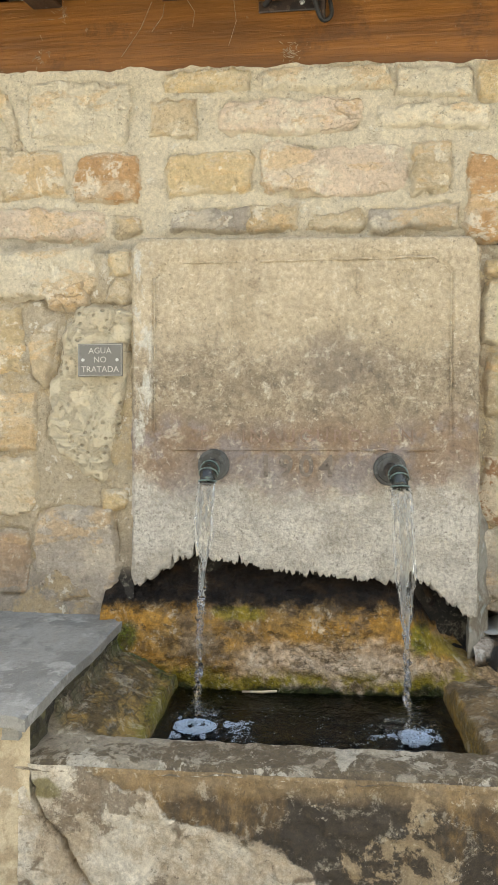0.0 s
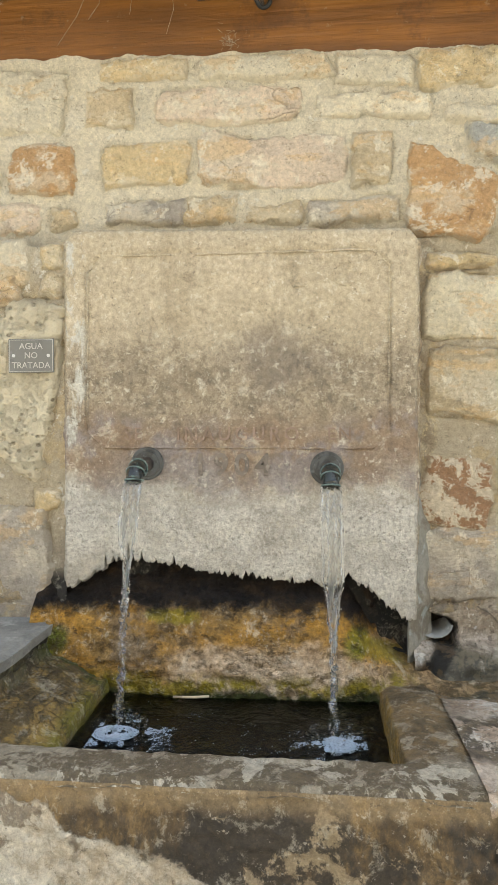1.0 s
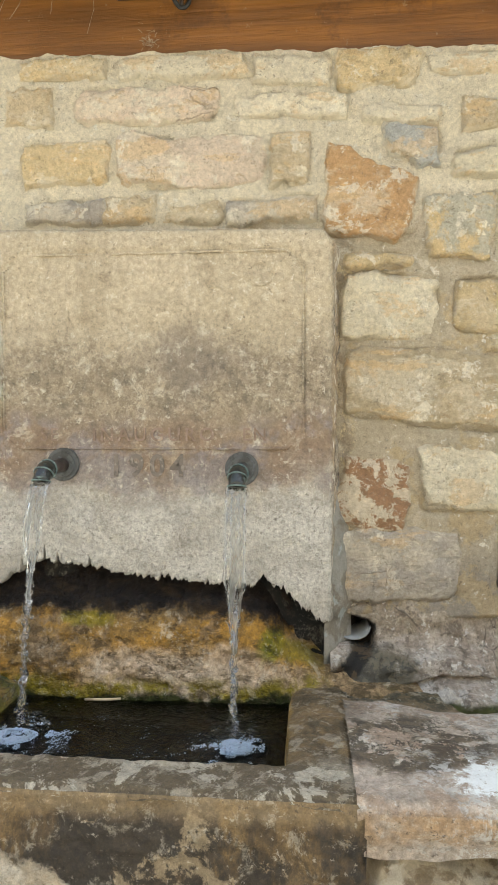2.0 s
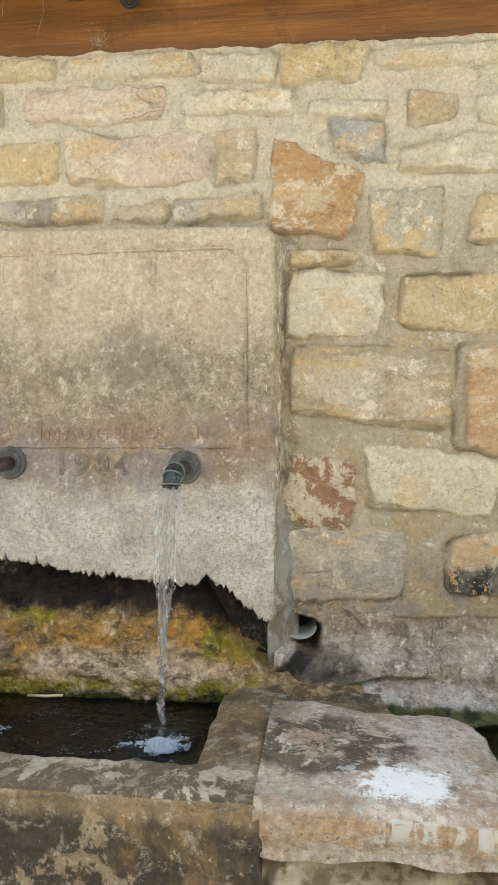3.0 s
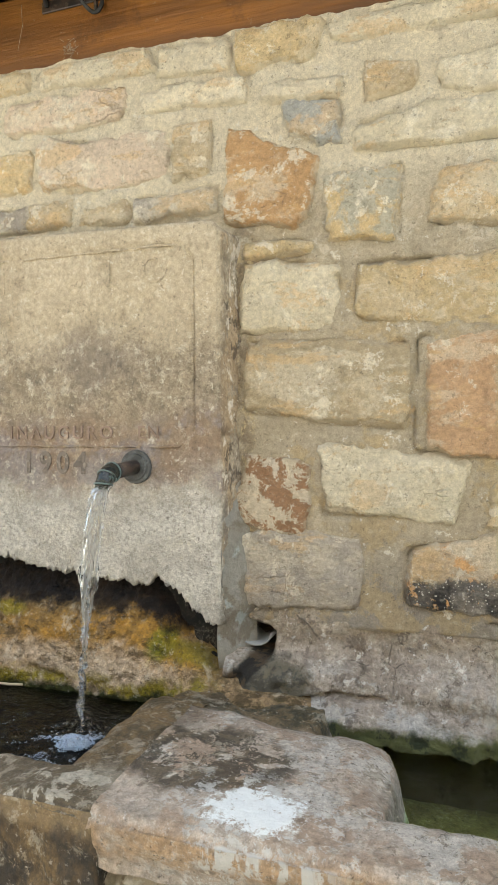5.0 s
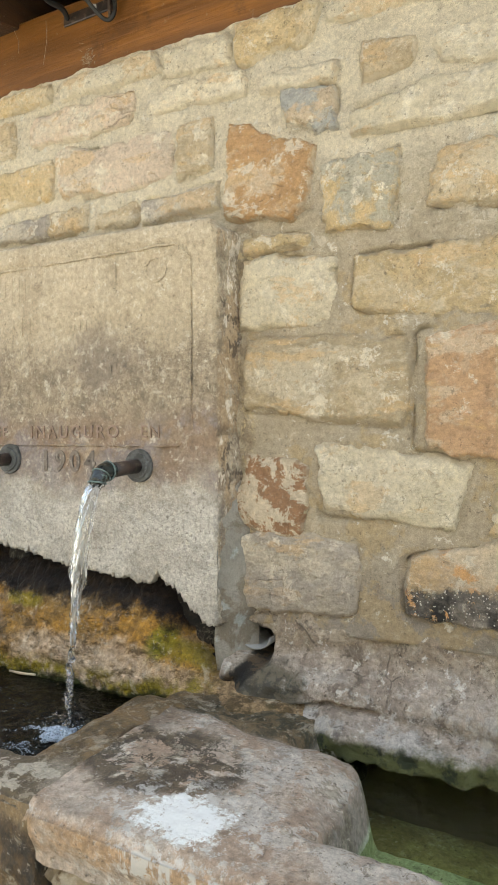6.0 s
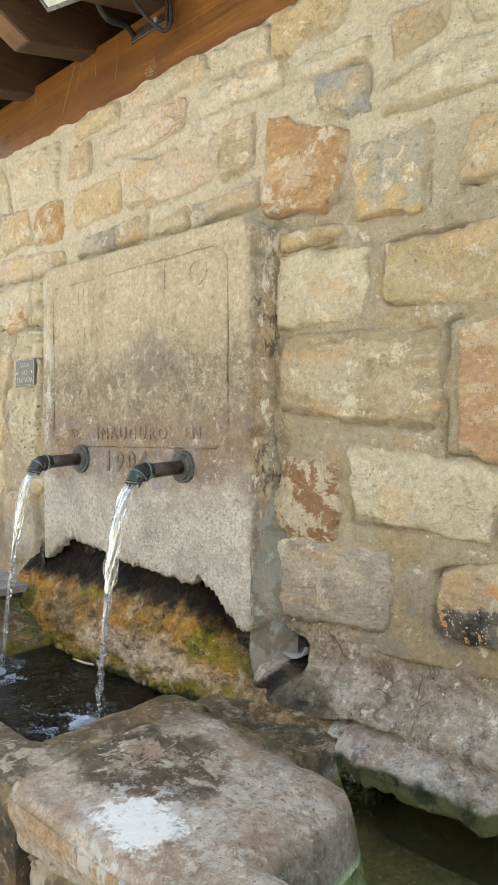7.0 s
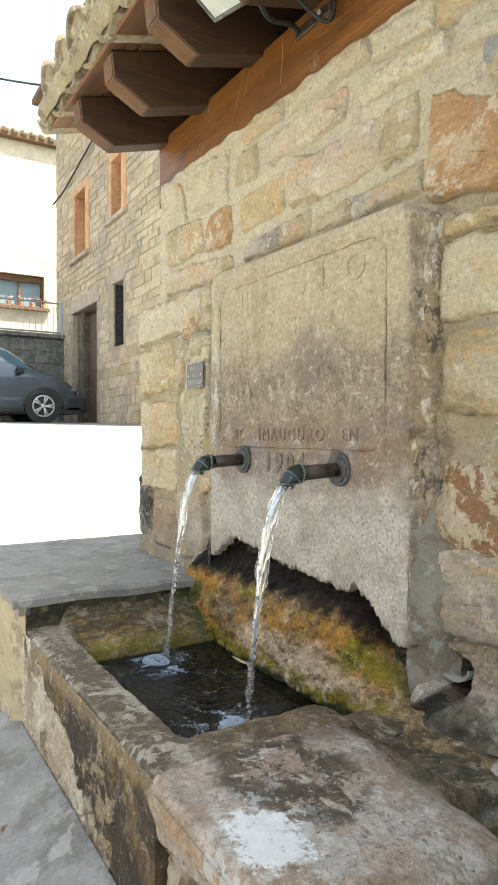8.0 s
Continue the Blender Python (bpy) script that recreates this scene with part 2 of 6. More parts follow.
def slab_material():
    n = Nodes("rendered_stone_slab", 0.9)
    z = n.axis(2)
    wob = n.calc("SUBTRACT", n.noise(4.5, 6, 0.65), 0.5)
    h = n.calc("ADD", z, n.calc("MULTIPLY", wob, 0.34))
    c = n.mix(n.spot(2.5, 0.35, 0.65, 5), (0.475, 0.395, 0.275), (0.53, 0.445, 0.32))
    h2 = n.calc("ADD", z, n.calc("MULTIPLY", n.calc("SUBTRACT", n.noise(3.0, 5, 0.6), 0.5), 0.30))
    grime = n.both(n.step(n.ragged(h2, 14.0, 0.16, 9, 0.75), 1.74, 1.48), n.step(h2, 1.22, 1.34))
    c = n.mix(n.calc("MULTIPLY", grime, 0.55), c, (0.30, 0.24, 0.17))
    c = n.mix(n.both(n.calc("MULTIPLY", grime, 0.62), n.spot(9.0, 0.42, 0.62, 13, 0.84, 0.2)), c, (0.14, 0.11, 0.078))
    c = n.mix(n.both(n.calc("MULTIPLY", grime, 0.6), n.spot(34.0, 0.50, 0.57, 10, 0.8, 0.2)), c, (0.16, 0.125, 0.088))
    c = n.mix(n.both(n.calc("MULTIPLY", grime, 0.7), n.spot(27.0, 0.57, 0.61, 9, 0.78)), c, (0.56, 0.48, 0.35))
    blob = n.calc("ADD", n.calc("ABSOLUTE", n.calc("MULTIPLY", n.calc("SUBTRACT", n.axis(0), 0.12), 0.6)), n.calc("ABSOLUTE", n.calc("SUBTRACT", z, 1.56)))
    blob = n.calc("ADD", blob, n.calc("MULTIPLY", n.calc("SUBTRACT", n.noise(7.0, 6, 0.7), 0.5), 0.30))
    c = n.mix(n.calc("MULTIPLY", n.step(blob, 0.20, 0.05), 0.6), c, (0.20, 0.165, 0.135))
    rust = n.both(n.step(h, 1.42, 1.30), n.step(h, 1.02, 1.16))
    c = n.mix(n.both(n.calc("MULTIPLY", rust, 0.9), n.spot(9.0, 0.25, 0.55, 7, 0.7)), c, (0.245, 0.165, 0.11))
    violet = n.both(rust, n.spot(5.0, 0.5, 0.62))
    c = n.mix(n.calc("MULTIPLY", violet, 0.75), c, (0.27, 0.235, 0.225))
    grey = n.both(n.both(n.step(h2, 1.26, 1.12), n.step(h2, 0.92, 1.02)), n.spot(3.5, 0.36, 0.58, 6))
    c = n.mix(n.calc("MULTIPLY", grey, 0.7), c, (0.32, 0.295, 0.28))
    low = n.step(h, 1.15, 1.02)
    c = n.mix(n.calc("MULTIPLY", low, 0.9), c, n.mix(n.spot(7.0, 0.4, 0.6, 8, 0.7), (0.58, 0.54, 0.475), (0.80, 0.76, 0.685)))
    c = n.mix(n.both(low, n.calc("MULTIPLY", n.spot(60.0, 0.5, 0.62, 4, 0.7), 0.4)), c, (0.25, 0.22, 0.175))
    c = n.mix(n.calc("MULTIPLY", n.spot(30.0, 0.60, 0.68, 5, 0.7), 0.5), c, (0.66, 0.60, 0.48))
    c = n.mix(n.both(n.step(n.axis(0), 0.598, 0.612), 0.75), c, n.mix(n.spot(14.0, 0.45, 0.62, 6, 0.7), (0.20, 0.15, 0.10), (0.42, 0.36, 0.27)))
    flank = n.step(n.axis(0), 0.598, 0.612)
    c = n.mix(n.both(n.calc("MULTIPLY", flank, 0.75), n.spot(9.0, 0.52, 0.56, 9, 0.72, 0.2, n.stretch(1, 1, 0.4))), c, (0.40, 0.29, 0.175))
    c = n.mix(n.both(n.calc("MULTIPLY", flank, 0.85), n.spot(13.0, 0.56, 0.59, 9, 0.74, 0.2, n.stretch(1, 1, 0.5))), c, (0.72, 0.65, 0.54))
    c = n.mix(n.both(n.calc("MULTIPLY", flank, 0.8), n.spot(11.0, 0.57, 0.60, 9, 0.74, 0.2, n.stretch(1, 1, 0.6))), c, (0.07, 0.055, 0.04))
    crust = n.both(n.step(n.calc("ABSOLUTE", n.calc("ADD", n.axis(0), 0.60)), 0.05, 0.02), n.spot(16.0, 0.5, 0.6, 6, 0.7, 0.3, n.stretch(1, 1, 0.4)))
    c = n.mix(n.both(crust, n.step(z, 1.1, 1.25)), c, (0.56, 0.54, 0.48))
    runs = n.spot(8.0, 0.52, 0.66, 5, 0.65, 0.2, n.stretch(1.0, 1.0, 0.18))
    c = n.mix(n.calc("MULTIPLY", n.both(runs, n.step(z, 1.2, 1.5)), 0.35), c, (0.33, 0.26, 0.17))
    c = n.grit(c, 0.6, 0.5, 0.82, 1.18, 0.27, 0.83)
    relief = n.calc("ADD", n.noise(40.0, 8, 0.72), n.both(low, n.calc("MULTIPLY", n.noise(110.0, 5, 0.7), 1.5)))
    return n.done(c, relief, 0.010)


def worn_material(name, base, dark, pale, patch=6.0, amount=0.5, roughness=0.85, depth=0.006):
    n = Nodes(name, roughness)
    smooth = depth < 0.002
    c = n.vary(base, 0.9 if smooth else 0.78, 1.1 if smooth else 1.18, 5.0)
    c = n.mix(n.spot(patch, amount - 0.03, amount + 0.05, 7, 0.65, 0.3), c, dark)
    c = n.mix(n.calc("MULTIPLY", n.spot(patch * 1.7, 0.57, 0.64, 6, 0.6), 0.8), c, pale)
    if not smooth:
        c = n.grit(c, 0.3, 0.15, 0.87, 1.13, 0.12)
    return n.done(c, n.calc("ADD", n.noise(22.0, 8, 0.7), n.calc("MULTIPLY", n.noise(150.0, 4, 0.7), 0.4)), depth)


MORTAR, SLAB = mortar_material(), slab_material()


def rim_material():
    n = Nodes("wet_trough_stone", 0.55)
    c = n.vary((0.38, 0.33, 0.25), 0.8, 1.18, 6.0)
    c = n.mix(n.calc("MULTIPLY", n.spot(7.0, 0.485, 0.515, 12, 0.72, 0.3), 0.9), c, (0.13, 0.095, 0.052))
    c = n.mix(n.calc("MULTIPLY", n.spot(9.0, 0.545, 0.565, 10, 0.68, 0.3), 0.9), c, (0.60, 0.55, 0.45))
    fibre = n.stretch(1.0, 0.7, 1.8)
    # brown slime on the shelf at the block's side, mustard on the face over the water
    bank = n.both(n.step(n.axis(0), 0.2, 0.3), n.step(n.ragged(n.axis(1), 9.0, 0.12), -0.80, -0.74))
    slime = n.mix(n.spot(7.0, 0.44, 0.56, 10, 0.7, 0.2), (0.12, 0.085, 0.042), (0.25, 0.17, 0.08))
    slime = n.mix(n.calc("MULTIPLY", n.spot(11.0, 0.55, 0.58, 10, 0.72, 0.3), 0.75), slime, (0.40, 0.35, 0.27))
    slime = n.mix(n.step(n.ragged(n.axis(0), 9.0, 0.03), 0.482, 0.458), slime, n.mix(n.spot(14.0, 0.42, 0.58, 9, 0.72, 0.2, fibre), (0.48, 0.29, 0.05), (0.24, 0.16, 0.045)))
    c = n.mix(n.both(bank, n.spot(6.0, 0.28, 0.42, 8, 0.7)), c, slime)
    inner = n.both(n.step(n.ragged(n.axis(1), 9.0, 0.05), -0.80, -0.765), n.step(n.axis(0), 0.2, 0.1))
    algae = n.mix(n.spot(7.0, 0.45, 0.55, 11, 0.74, 0.2, fibre), (0.38, 0.25, 0.07), (0.13, 0.09, 0.035))
    algae = n.mix(n.calc("MULTIPLY", n.spot(13.0, 0.52, 0.60, 9, 0.72, 0.2, fibre), 0.8), algae, (0.36, 0.32, 0.25))
    algae = n.mix(n.calc("MULTIPLY", n.spot(26.0, 0.55, 0.61, 9, 0.74, 0.2, fibre), 0.7), algae, (0.065, 0.048, 0.024))
    edge = n.step(n.ragged(n.axis(0), 10.0, 0.10), -0.52, -0.455)
    algae = n.mix(n.both(n.calc("MULTIPLY", edge, 0.9), n.spot(9.0, 0.34, 0.52)), algae, (0.25, 0.215, 0.02))
    foot = n.step(n.ragged(n.axis(0), 12.0, 0.06), -0.635, -0.67)
    algae = n.mix(n.calc("MULTIPLY", foot, 0.8), algae, n.mix(n.spot(9.0, 0.45, 0.55, 8), (0.055, 0.05, 0.035), (0.15, 0.15, 0.09)))
    nook = n.both(n.step(n.ragged(n.axis(1), 8.0, 0.2), -0.30, -0.20), n.spot(14.0, 0.42, 0.52))
    algae = n.mix(nook, algae, (0.075, 0.10, 0.012))
    net = n.both(inner, n.both(n.crackle(28.0, 0.09, fibre), n.spot(8.0, 0.42, 0.56)))
    algae = n.mix(n.calc("MULTIPLY", net, 0.55), algae, (0.05, 0.038, 0.018))
    c = n.mix(inner, c, algae)
    c = n.grit(c, 0.6, 0.3, 0.78, 1.2, 0.34, 0.82)
    # near black under water: the pool's dark depth is put into the colour
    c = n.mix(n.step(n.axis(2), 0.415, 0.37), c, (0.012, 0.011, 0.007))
    return n.done(c, n.calc("SUBTRACT", n.noise(24.0, 10, 0.76), n.calc("MULTIPLY", net, 0.5)), 0.024)


def trough_front_material():
    n = Nodes("stained_trough_front", 0.85)
    runs = n.stretch(1.0, 1.0, 0.45)
    c = n.mix(n.spot(6.0, 0.42, 0.58, 9, 0.7, 0.0, runs), (0.19, 0.125, 0.058), (0.33, 0.215, 0.09))
    c = n.mix(n.calc("MULTIPLY", n.spot(3.2, 0.43, 0.53, 11, 0.68, 0.2, runs), 0.9), c, (0.038, 0.034, 0.03))
    c = n.mix(n.calc("MULTIPLY", n.spot(7.0, 0.50, 0.62, 9, 0.7, 0.0, n.stretch(1.0, 1.0, 0.2)), 0.5), c, (0.07, 0.055, 0.04))
    c = n.mix(n.calc("MULTIPLY", n.spot(6.0, 0.57, 0.61, 10, 0.7, 0.2), 0.8), c, (0.45, 0.35, 0.22))
    c = n.mix(n.calc("MULTIPLY", n.step(n.ragged(n.axis(2), 10.0, 0.05), 0.43, 0.47), 0.65), c, (0.38, 0.275, 0.15))
    plaster = n.mix(n.spot(5.0, 0.42, 0.58, 8, 0.7), (0.52, 0.43, 0.315), (0.74, 0.68, 0.57))
    plaster = n.mix(n.calc("MULTIPLY", n.spot(6.0, 0.555, 0.60, 10, 0.7), 0.8), plaster, (0.22, 0.165, 0.11))
    plaster = n.mix(n.calc("MULTIPLY", n.both(n.crackle(5.0, 0.03), n.spot(4.0, 0.50, 0.56)), 0.7), plaster, (0.13, 0.08, 0.04))
    line = n.ragged(n.calc("ADD", n.axis(2), n.calc("MULTIPLY", n.axis(0), 0.42)), 5.0, 0.30, 11, 0.66)
    kept = n.step(line, 0.285, 0.265)
    c = n.mix(kept, c, plaster)
    c = n.mix(n.both(n.step(n.ragged(n.ellipse(-0.635, 0.435, 0.05, 0.03), 14.0, 1.2), 1.0, 0.6), 0.8), c, (0.19, 0.16, 0.04))
    c = n.grit(c, 0.6, 0.4, 0.80, 1.18, 0.30, 0.80)
    return n.done(c, n.calc("ADD", n.noise(26.0, 9, 0.74), n.calc("MULTIPLY", kept, 0.5)), 0.020)


def backsplash_material():
    n = Nodes("algae_covered_back_stone", 0.65)
    n.bsdf.inputs["Specular IOR Level"].default_value = 0.15
    z = n.ragged(n.axis(2), 6.0, 0.14, 6)
    fibres = n.stretch(0.7, 1.0, 1.4)
    slant = n.calc("ADD", n.axis(2), n.calc("MULTIPLY", n.step(n.axis(0), 0.26, 0.66), 0.13))
    # orange above, pale scoured stone below
    c = n.mix(n.spot(5.0, 0.38, 0.62, 9, 0.68, 0.3, fibres), (0.40, 0.215, 0.042), (0.25, 0.16, 0.062))
    pale = n.mix(n.spot(5.0, 0.42, 0.58, 9, 0.7, 0.2, fibres), (0.40, 0.30, 0.205), (0.56, 0.45, 0.335))
    scoured = n.both(n.step(n.ragged(slant, 5.0, 0.22, 8), 0.59, 0.53), n.step(n.ragged(n.axis(0), 4.0, 0.4), -0.32, -0.12))
    c = n.mix(n.calc("MULTIPLY", scoured, 0.85), c, pale)
    c = n.mix(n.calc("MULTIPLY", n.spot(5.0, 0.52, 0.60, 8, 0.7), 0.5), c, (0.20, 0.165, 0.135))
    c = n.mix(n.calc("MULTIPLY", n.spot(16.0, 0.53, 0.60, 9, 0.75, 0.2, fibres), 0.75), c, (0.10, 0.065, 0.028))
    c = n.mix(n.calc("MULTIPLY", n.spot(11.0, 0.60, 0.64, 8, 0.72), 0.6), c, (0.55, 0.46, 0.34))
    mossy = n.ragged(n.ellipse(0.40, 0.575, 0.055, 0.065), 15.0, 1.6, 10, 0.76)
    c = n.mix(n.calc("MULTIPLY", n.step(mossy, 1.0, 0.5), 0.65), c, n.mix(n.spot(40.0, 0.4, 0.6, 5), (0.15, 0.165, 0.012), (0.25, 0.245, 0.02)))
    trail = n.both(n.step(n.calc("ABSOLUTE", n.ragged(n.calc("SUBTRACT", slant, 0.62), 12.0, 0.07)), 0.04, 0.015), n.step(n.axis(0), 0.40, 0.46))
    c = n.mix(n.both(n.calc("MULTIPLY", trail, 0.7), n.step(n.axis(0), 0.64, 0.54)), c, (0.23, 0.19, 0.02))
    c = n.mix(n.both(n.step(n.ragged(n.ellipse(-0.24, 0.655, 0.13, 0.035), 14.0, 1.8), 0.95, 0.5), 0.7), c, (0.23, 0.20, 0.015))
    line = n.step(z, 0.49, 0.44)
    c = n.mix(n.both(line, n.spot(9.0, 0.38, 0.54)), c, (0.24, 0.19, 0.022))
    nook = n.step(n.ragged(n.ellipse(-0.66, 0.57, 0.07, 0.07), 9.0, 1.2), 1.0, 0.5)
    c = n.mix(n.calc("MULTIPLY", nook, 0.85), c, n.mix(n.spot(18.0, 0.42, 0.56, 6), (0.04, 0.045, 0.015), (0.10, 0.13, 0.015)))
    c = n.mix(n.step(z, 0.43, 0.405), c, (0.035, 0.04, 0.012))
    lip = n.step(n.ragged(n.axis(0), 6.0, 0.2), 0.50, 0.62)
    c = n.mix(lip, c, n.mix(n.spot(9.0, 0.45, 0.56, 8, 0.7), (0.12, 0.085, 0.045), (0.36, 0.25, 0.14)))
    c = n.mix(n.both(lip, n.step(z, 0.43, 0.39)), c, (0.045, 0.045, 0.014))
    net = n.both(n.crackle(60.0, 0.11, n.stretch(0.6, 1.0, 1.5)), n.spot(9.0, 0.46, 0.60))
    c = n.mix(n.calc("MULTIPLY", net, 0.28), c, (0.075, 0.05, 0.025))
    c = n.vary(c, 0.66, 1.34, 34.0, 8)
    c = n.grit(c, 0.7, 0.3, 0.74, 1.24, 0.30, 1.0)
    # always wet under the broken edge, gap shade painted in black, drying out downwards
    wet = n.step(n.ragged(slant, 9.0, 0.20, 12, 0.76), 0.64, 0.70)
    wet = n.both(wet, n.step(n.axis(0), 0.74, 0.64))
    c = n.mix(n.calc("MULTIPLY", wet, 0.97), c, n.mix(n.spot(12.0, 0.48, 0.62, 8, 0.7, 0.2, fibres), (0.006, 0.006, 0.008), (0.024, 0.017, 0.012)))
    relief = n.calc("SUBTRACT", n.noise(30.0, 8, 0.72, 0.1), n.calc("MULTIPLY", net, 0.35))
    return n.done(c, relief, 0.018, n.mix(wet, (0.75, 0.75, 0.75), (0.55, 0.55, 0.55)))


RIM, FRONT, BACKSPLASH = rim_material(), trough_front_material(), backsplash_material()
LEDGE = worn_material("grey_bench_stone", (0.28, 0.275, 0.26), (0.20, 0.195, 0.185), (0.40, 0.39, 0.37), 6.0, 0.52, 0.65, 0.004)
DAMP_JOINT = worn_material("dark_mossy_joint", (0.085, 0.075, 0.04), (0.035, 0.03, 0.02), (0.20, 0.18, 0.08), 8.0, 0.52, 0.8, 0.02)
BENCH_FRONT = worn_material("cream_bench_plaster", (0.55, 0.47, 0.33), (0.40, 0.32, 0.21), (0.66, 0.60, 0.48), 5.0, 0.56)
def apron_material():
    n = Nodes("damp_cement_apron", 0.8)
    c = n.vary((0.48, 0.41, 0.345), 0.82, 1.15, 4.0, 8)
    c = n.mix(n.calc("MULTIPLY", n.spot(4.0, 0.49, 0.535, 11, 0.70, 0.2), 0.75), c, (0.31, 0.25, 0.20))
    c = n.mix(n.calc("MULTIPLY", n.both(n.spot(5.0, 0.47, 0.53, 11, 0.72, 0.2), n.step(n.axis(2), 0.56, 0.50)), 0.7), c, (0.55, 0.53, 0.50))
    c = n.mix(n.step(n.ragged(n.axis(2), 7.0, 0.16, 9), 0.57, 0.62), c, n.mix(n.spot(9.0, 0.48, 0.54, 9, 0.7), (0.40, 0.335, 0.26), (0.32, 0.255, 0.19)))
    c = n.mix(n.calc("MULTIPLY", n.spot(14.0, 0.56, 0.58, 10, 0.74), 0.75), c, (0.18, 0.145, 0.115))
    c = n.mix(n.calc("MULTIPLY", n.spot(18.0, 0.59, 0.61, 9, 0.72), 0.85), c, (0.70, 0.67, 0.62))
    c = n.mix(n.calc("MULTIPLY", n.both(n.crackle(4.0, 0.022), n.spot(4.0, 0.52, 0.58)), 0.7), c, (0.08, 0.065, 0.05))
    c = n.grit(c, 0.8, 0.6, 0.80, 1.16, 0.36, 1.02)
    # a dark green stain where the drain has dripped
    drip = n.ragged(n.ellipse(0.75, 0.475, 0.17, 0.085), 6.0, 1.7, 10, 0.70)
    c = n.mix(n.calc("MULTIPLY", n.both(n.step(drip, 1.15, 0.65), n.spot(8.0, 0.30, 0.46, 10, 0.72)), 0.92), c, n.mix(n.spot(12.0, 0.46, 0.54, 8, 0.72), (0.055, 0.052, 0.037), (0.15, 0.13, 0.09)))
    drip = n.ragged(n.ellipse(0.83, 0.385, 0.17, 0.035), 9.0, 1.2, 8, 0.68)
    c = n.mix(n.calc("MULTIPLY", n.step(drip, 1.1, 0.75), 0.9), c, (0.055, 0.055, 0.04))
    # wet crevice below the drain, its shade painted black along the groove
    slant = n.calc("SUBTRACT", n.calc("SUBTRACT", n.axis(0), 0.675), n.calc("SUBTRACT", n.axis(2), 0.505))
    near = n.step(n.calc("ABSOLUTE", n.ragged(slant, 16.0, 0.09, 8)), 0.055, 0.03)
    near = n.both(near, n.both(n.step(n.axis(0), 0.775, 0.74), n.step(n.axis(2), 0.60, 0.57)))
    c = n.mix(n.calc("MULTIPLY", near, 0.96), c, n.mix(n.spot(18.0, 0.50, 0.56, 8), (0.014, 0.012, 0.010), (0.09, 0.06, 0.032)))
    # shade inside the drain hole, painted dark
    hole = n.step(n.ragged(n.ellipse(0.69, 0.60, 0.075, 0.05), 20.0, 0.8, 7), 1.05, 0.9)
    c = n.mix(n.calc("MULTIPLY", hole, 0.9), c, (0.03, 0.024, 0.018))
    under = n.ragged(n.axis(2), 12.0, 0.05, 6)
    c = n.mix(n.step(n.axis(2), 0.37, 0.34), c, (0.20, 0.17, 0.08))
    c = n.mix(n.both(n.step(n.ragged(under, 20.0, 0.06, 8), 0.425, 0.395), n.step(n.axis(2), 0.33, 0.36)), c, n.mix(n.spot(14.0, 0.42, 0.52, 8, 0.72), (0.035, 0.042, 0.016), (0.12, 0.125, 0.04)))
    return n.done(c, n.calc("ADD", n.noise(16.0, 10, 0.76), n.calc("MULTIPLY", n.cells(14.0), 0.35)), 0.034)


APRON = apron_material()
FILLET = worn_material("pale_smeared_plaster", (0.37, 0.35, 0.305), (0.25, 0.215, 0.165), (0.44, 0.48, 0.47), 8.0, 0.53, 0.8, 0.016)
ROUGH_BASE = worn_material("rough_cream_masonry", (0.46, 0.39, 0.28), (0.22, 0.165, 0.10), (0.58, 0.52, 0.42), 7.0, 0.52, 0.9, 0.016)
CAVITY = worn_material("shade_black_wet_stone", (0.010, 0.009, 0.008), (0.006, 0.006, 0.006), (0.022, 0.018, 0.014), 9.0, 0.55, 0.95)


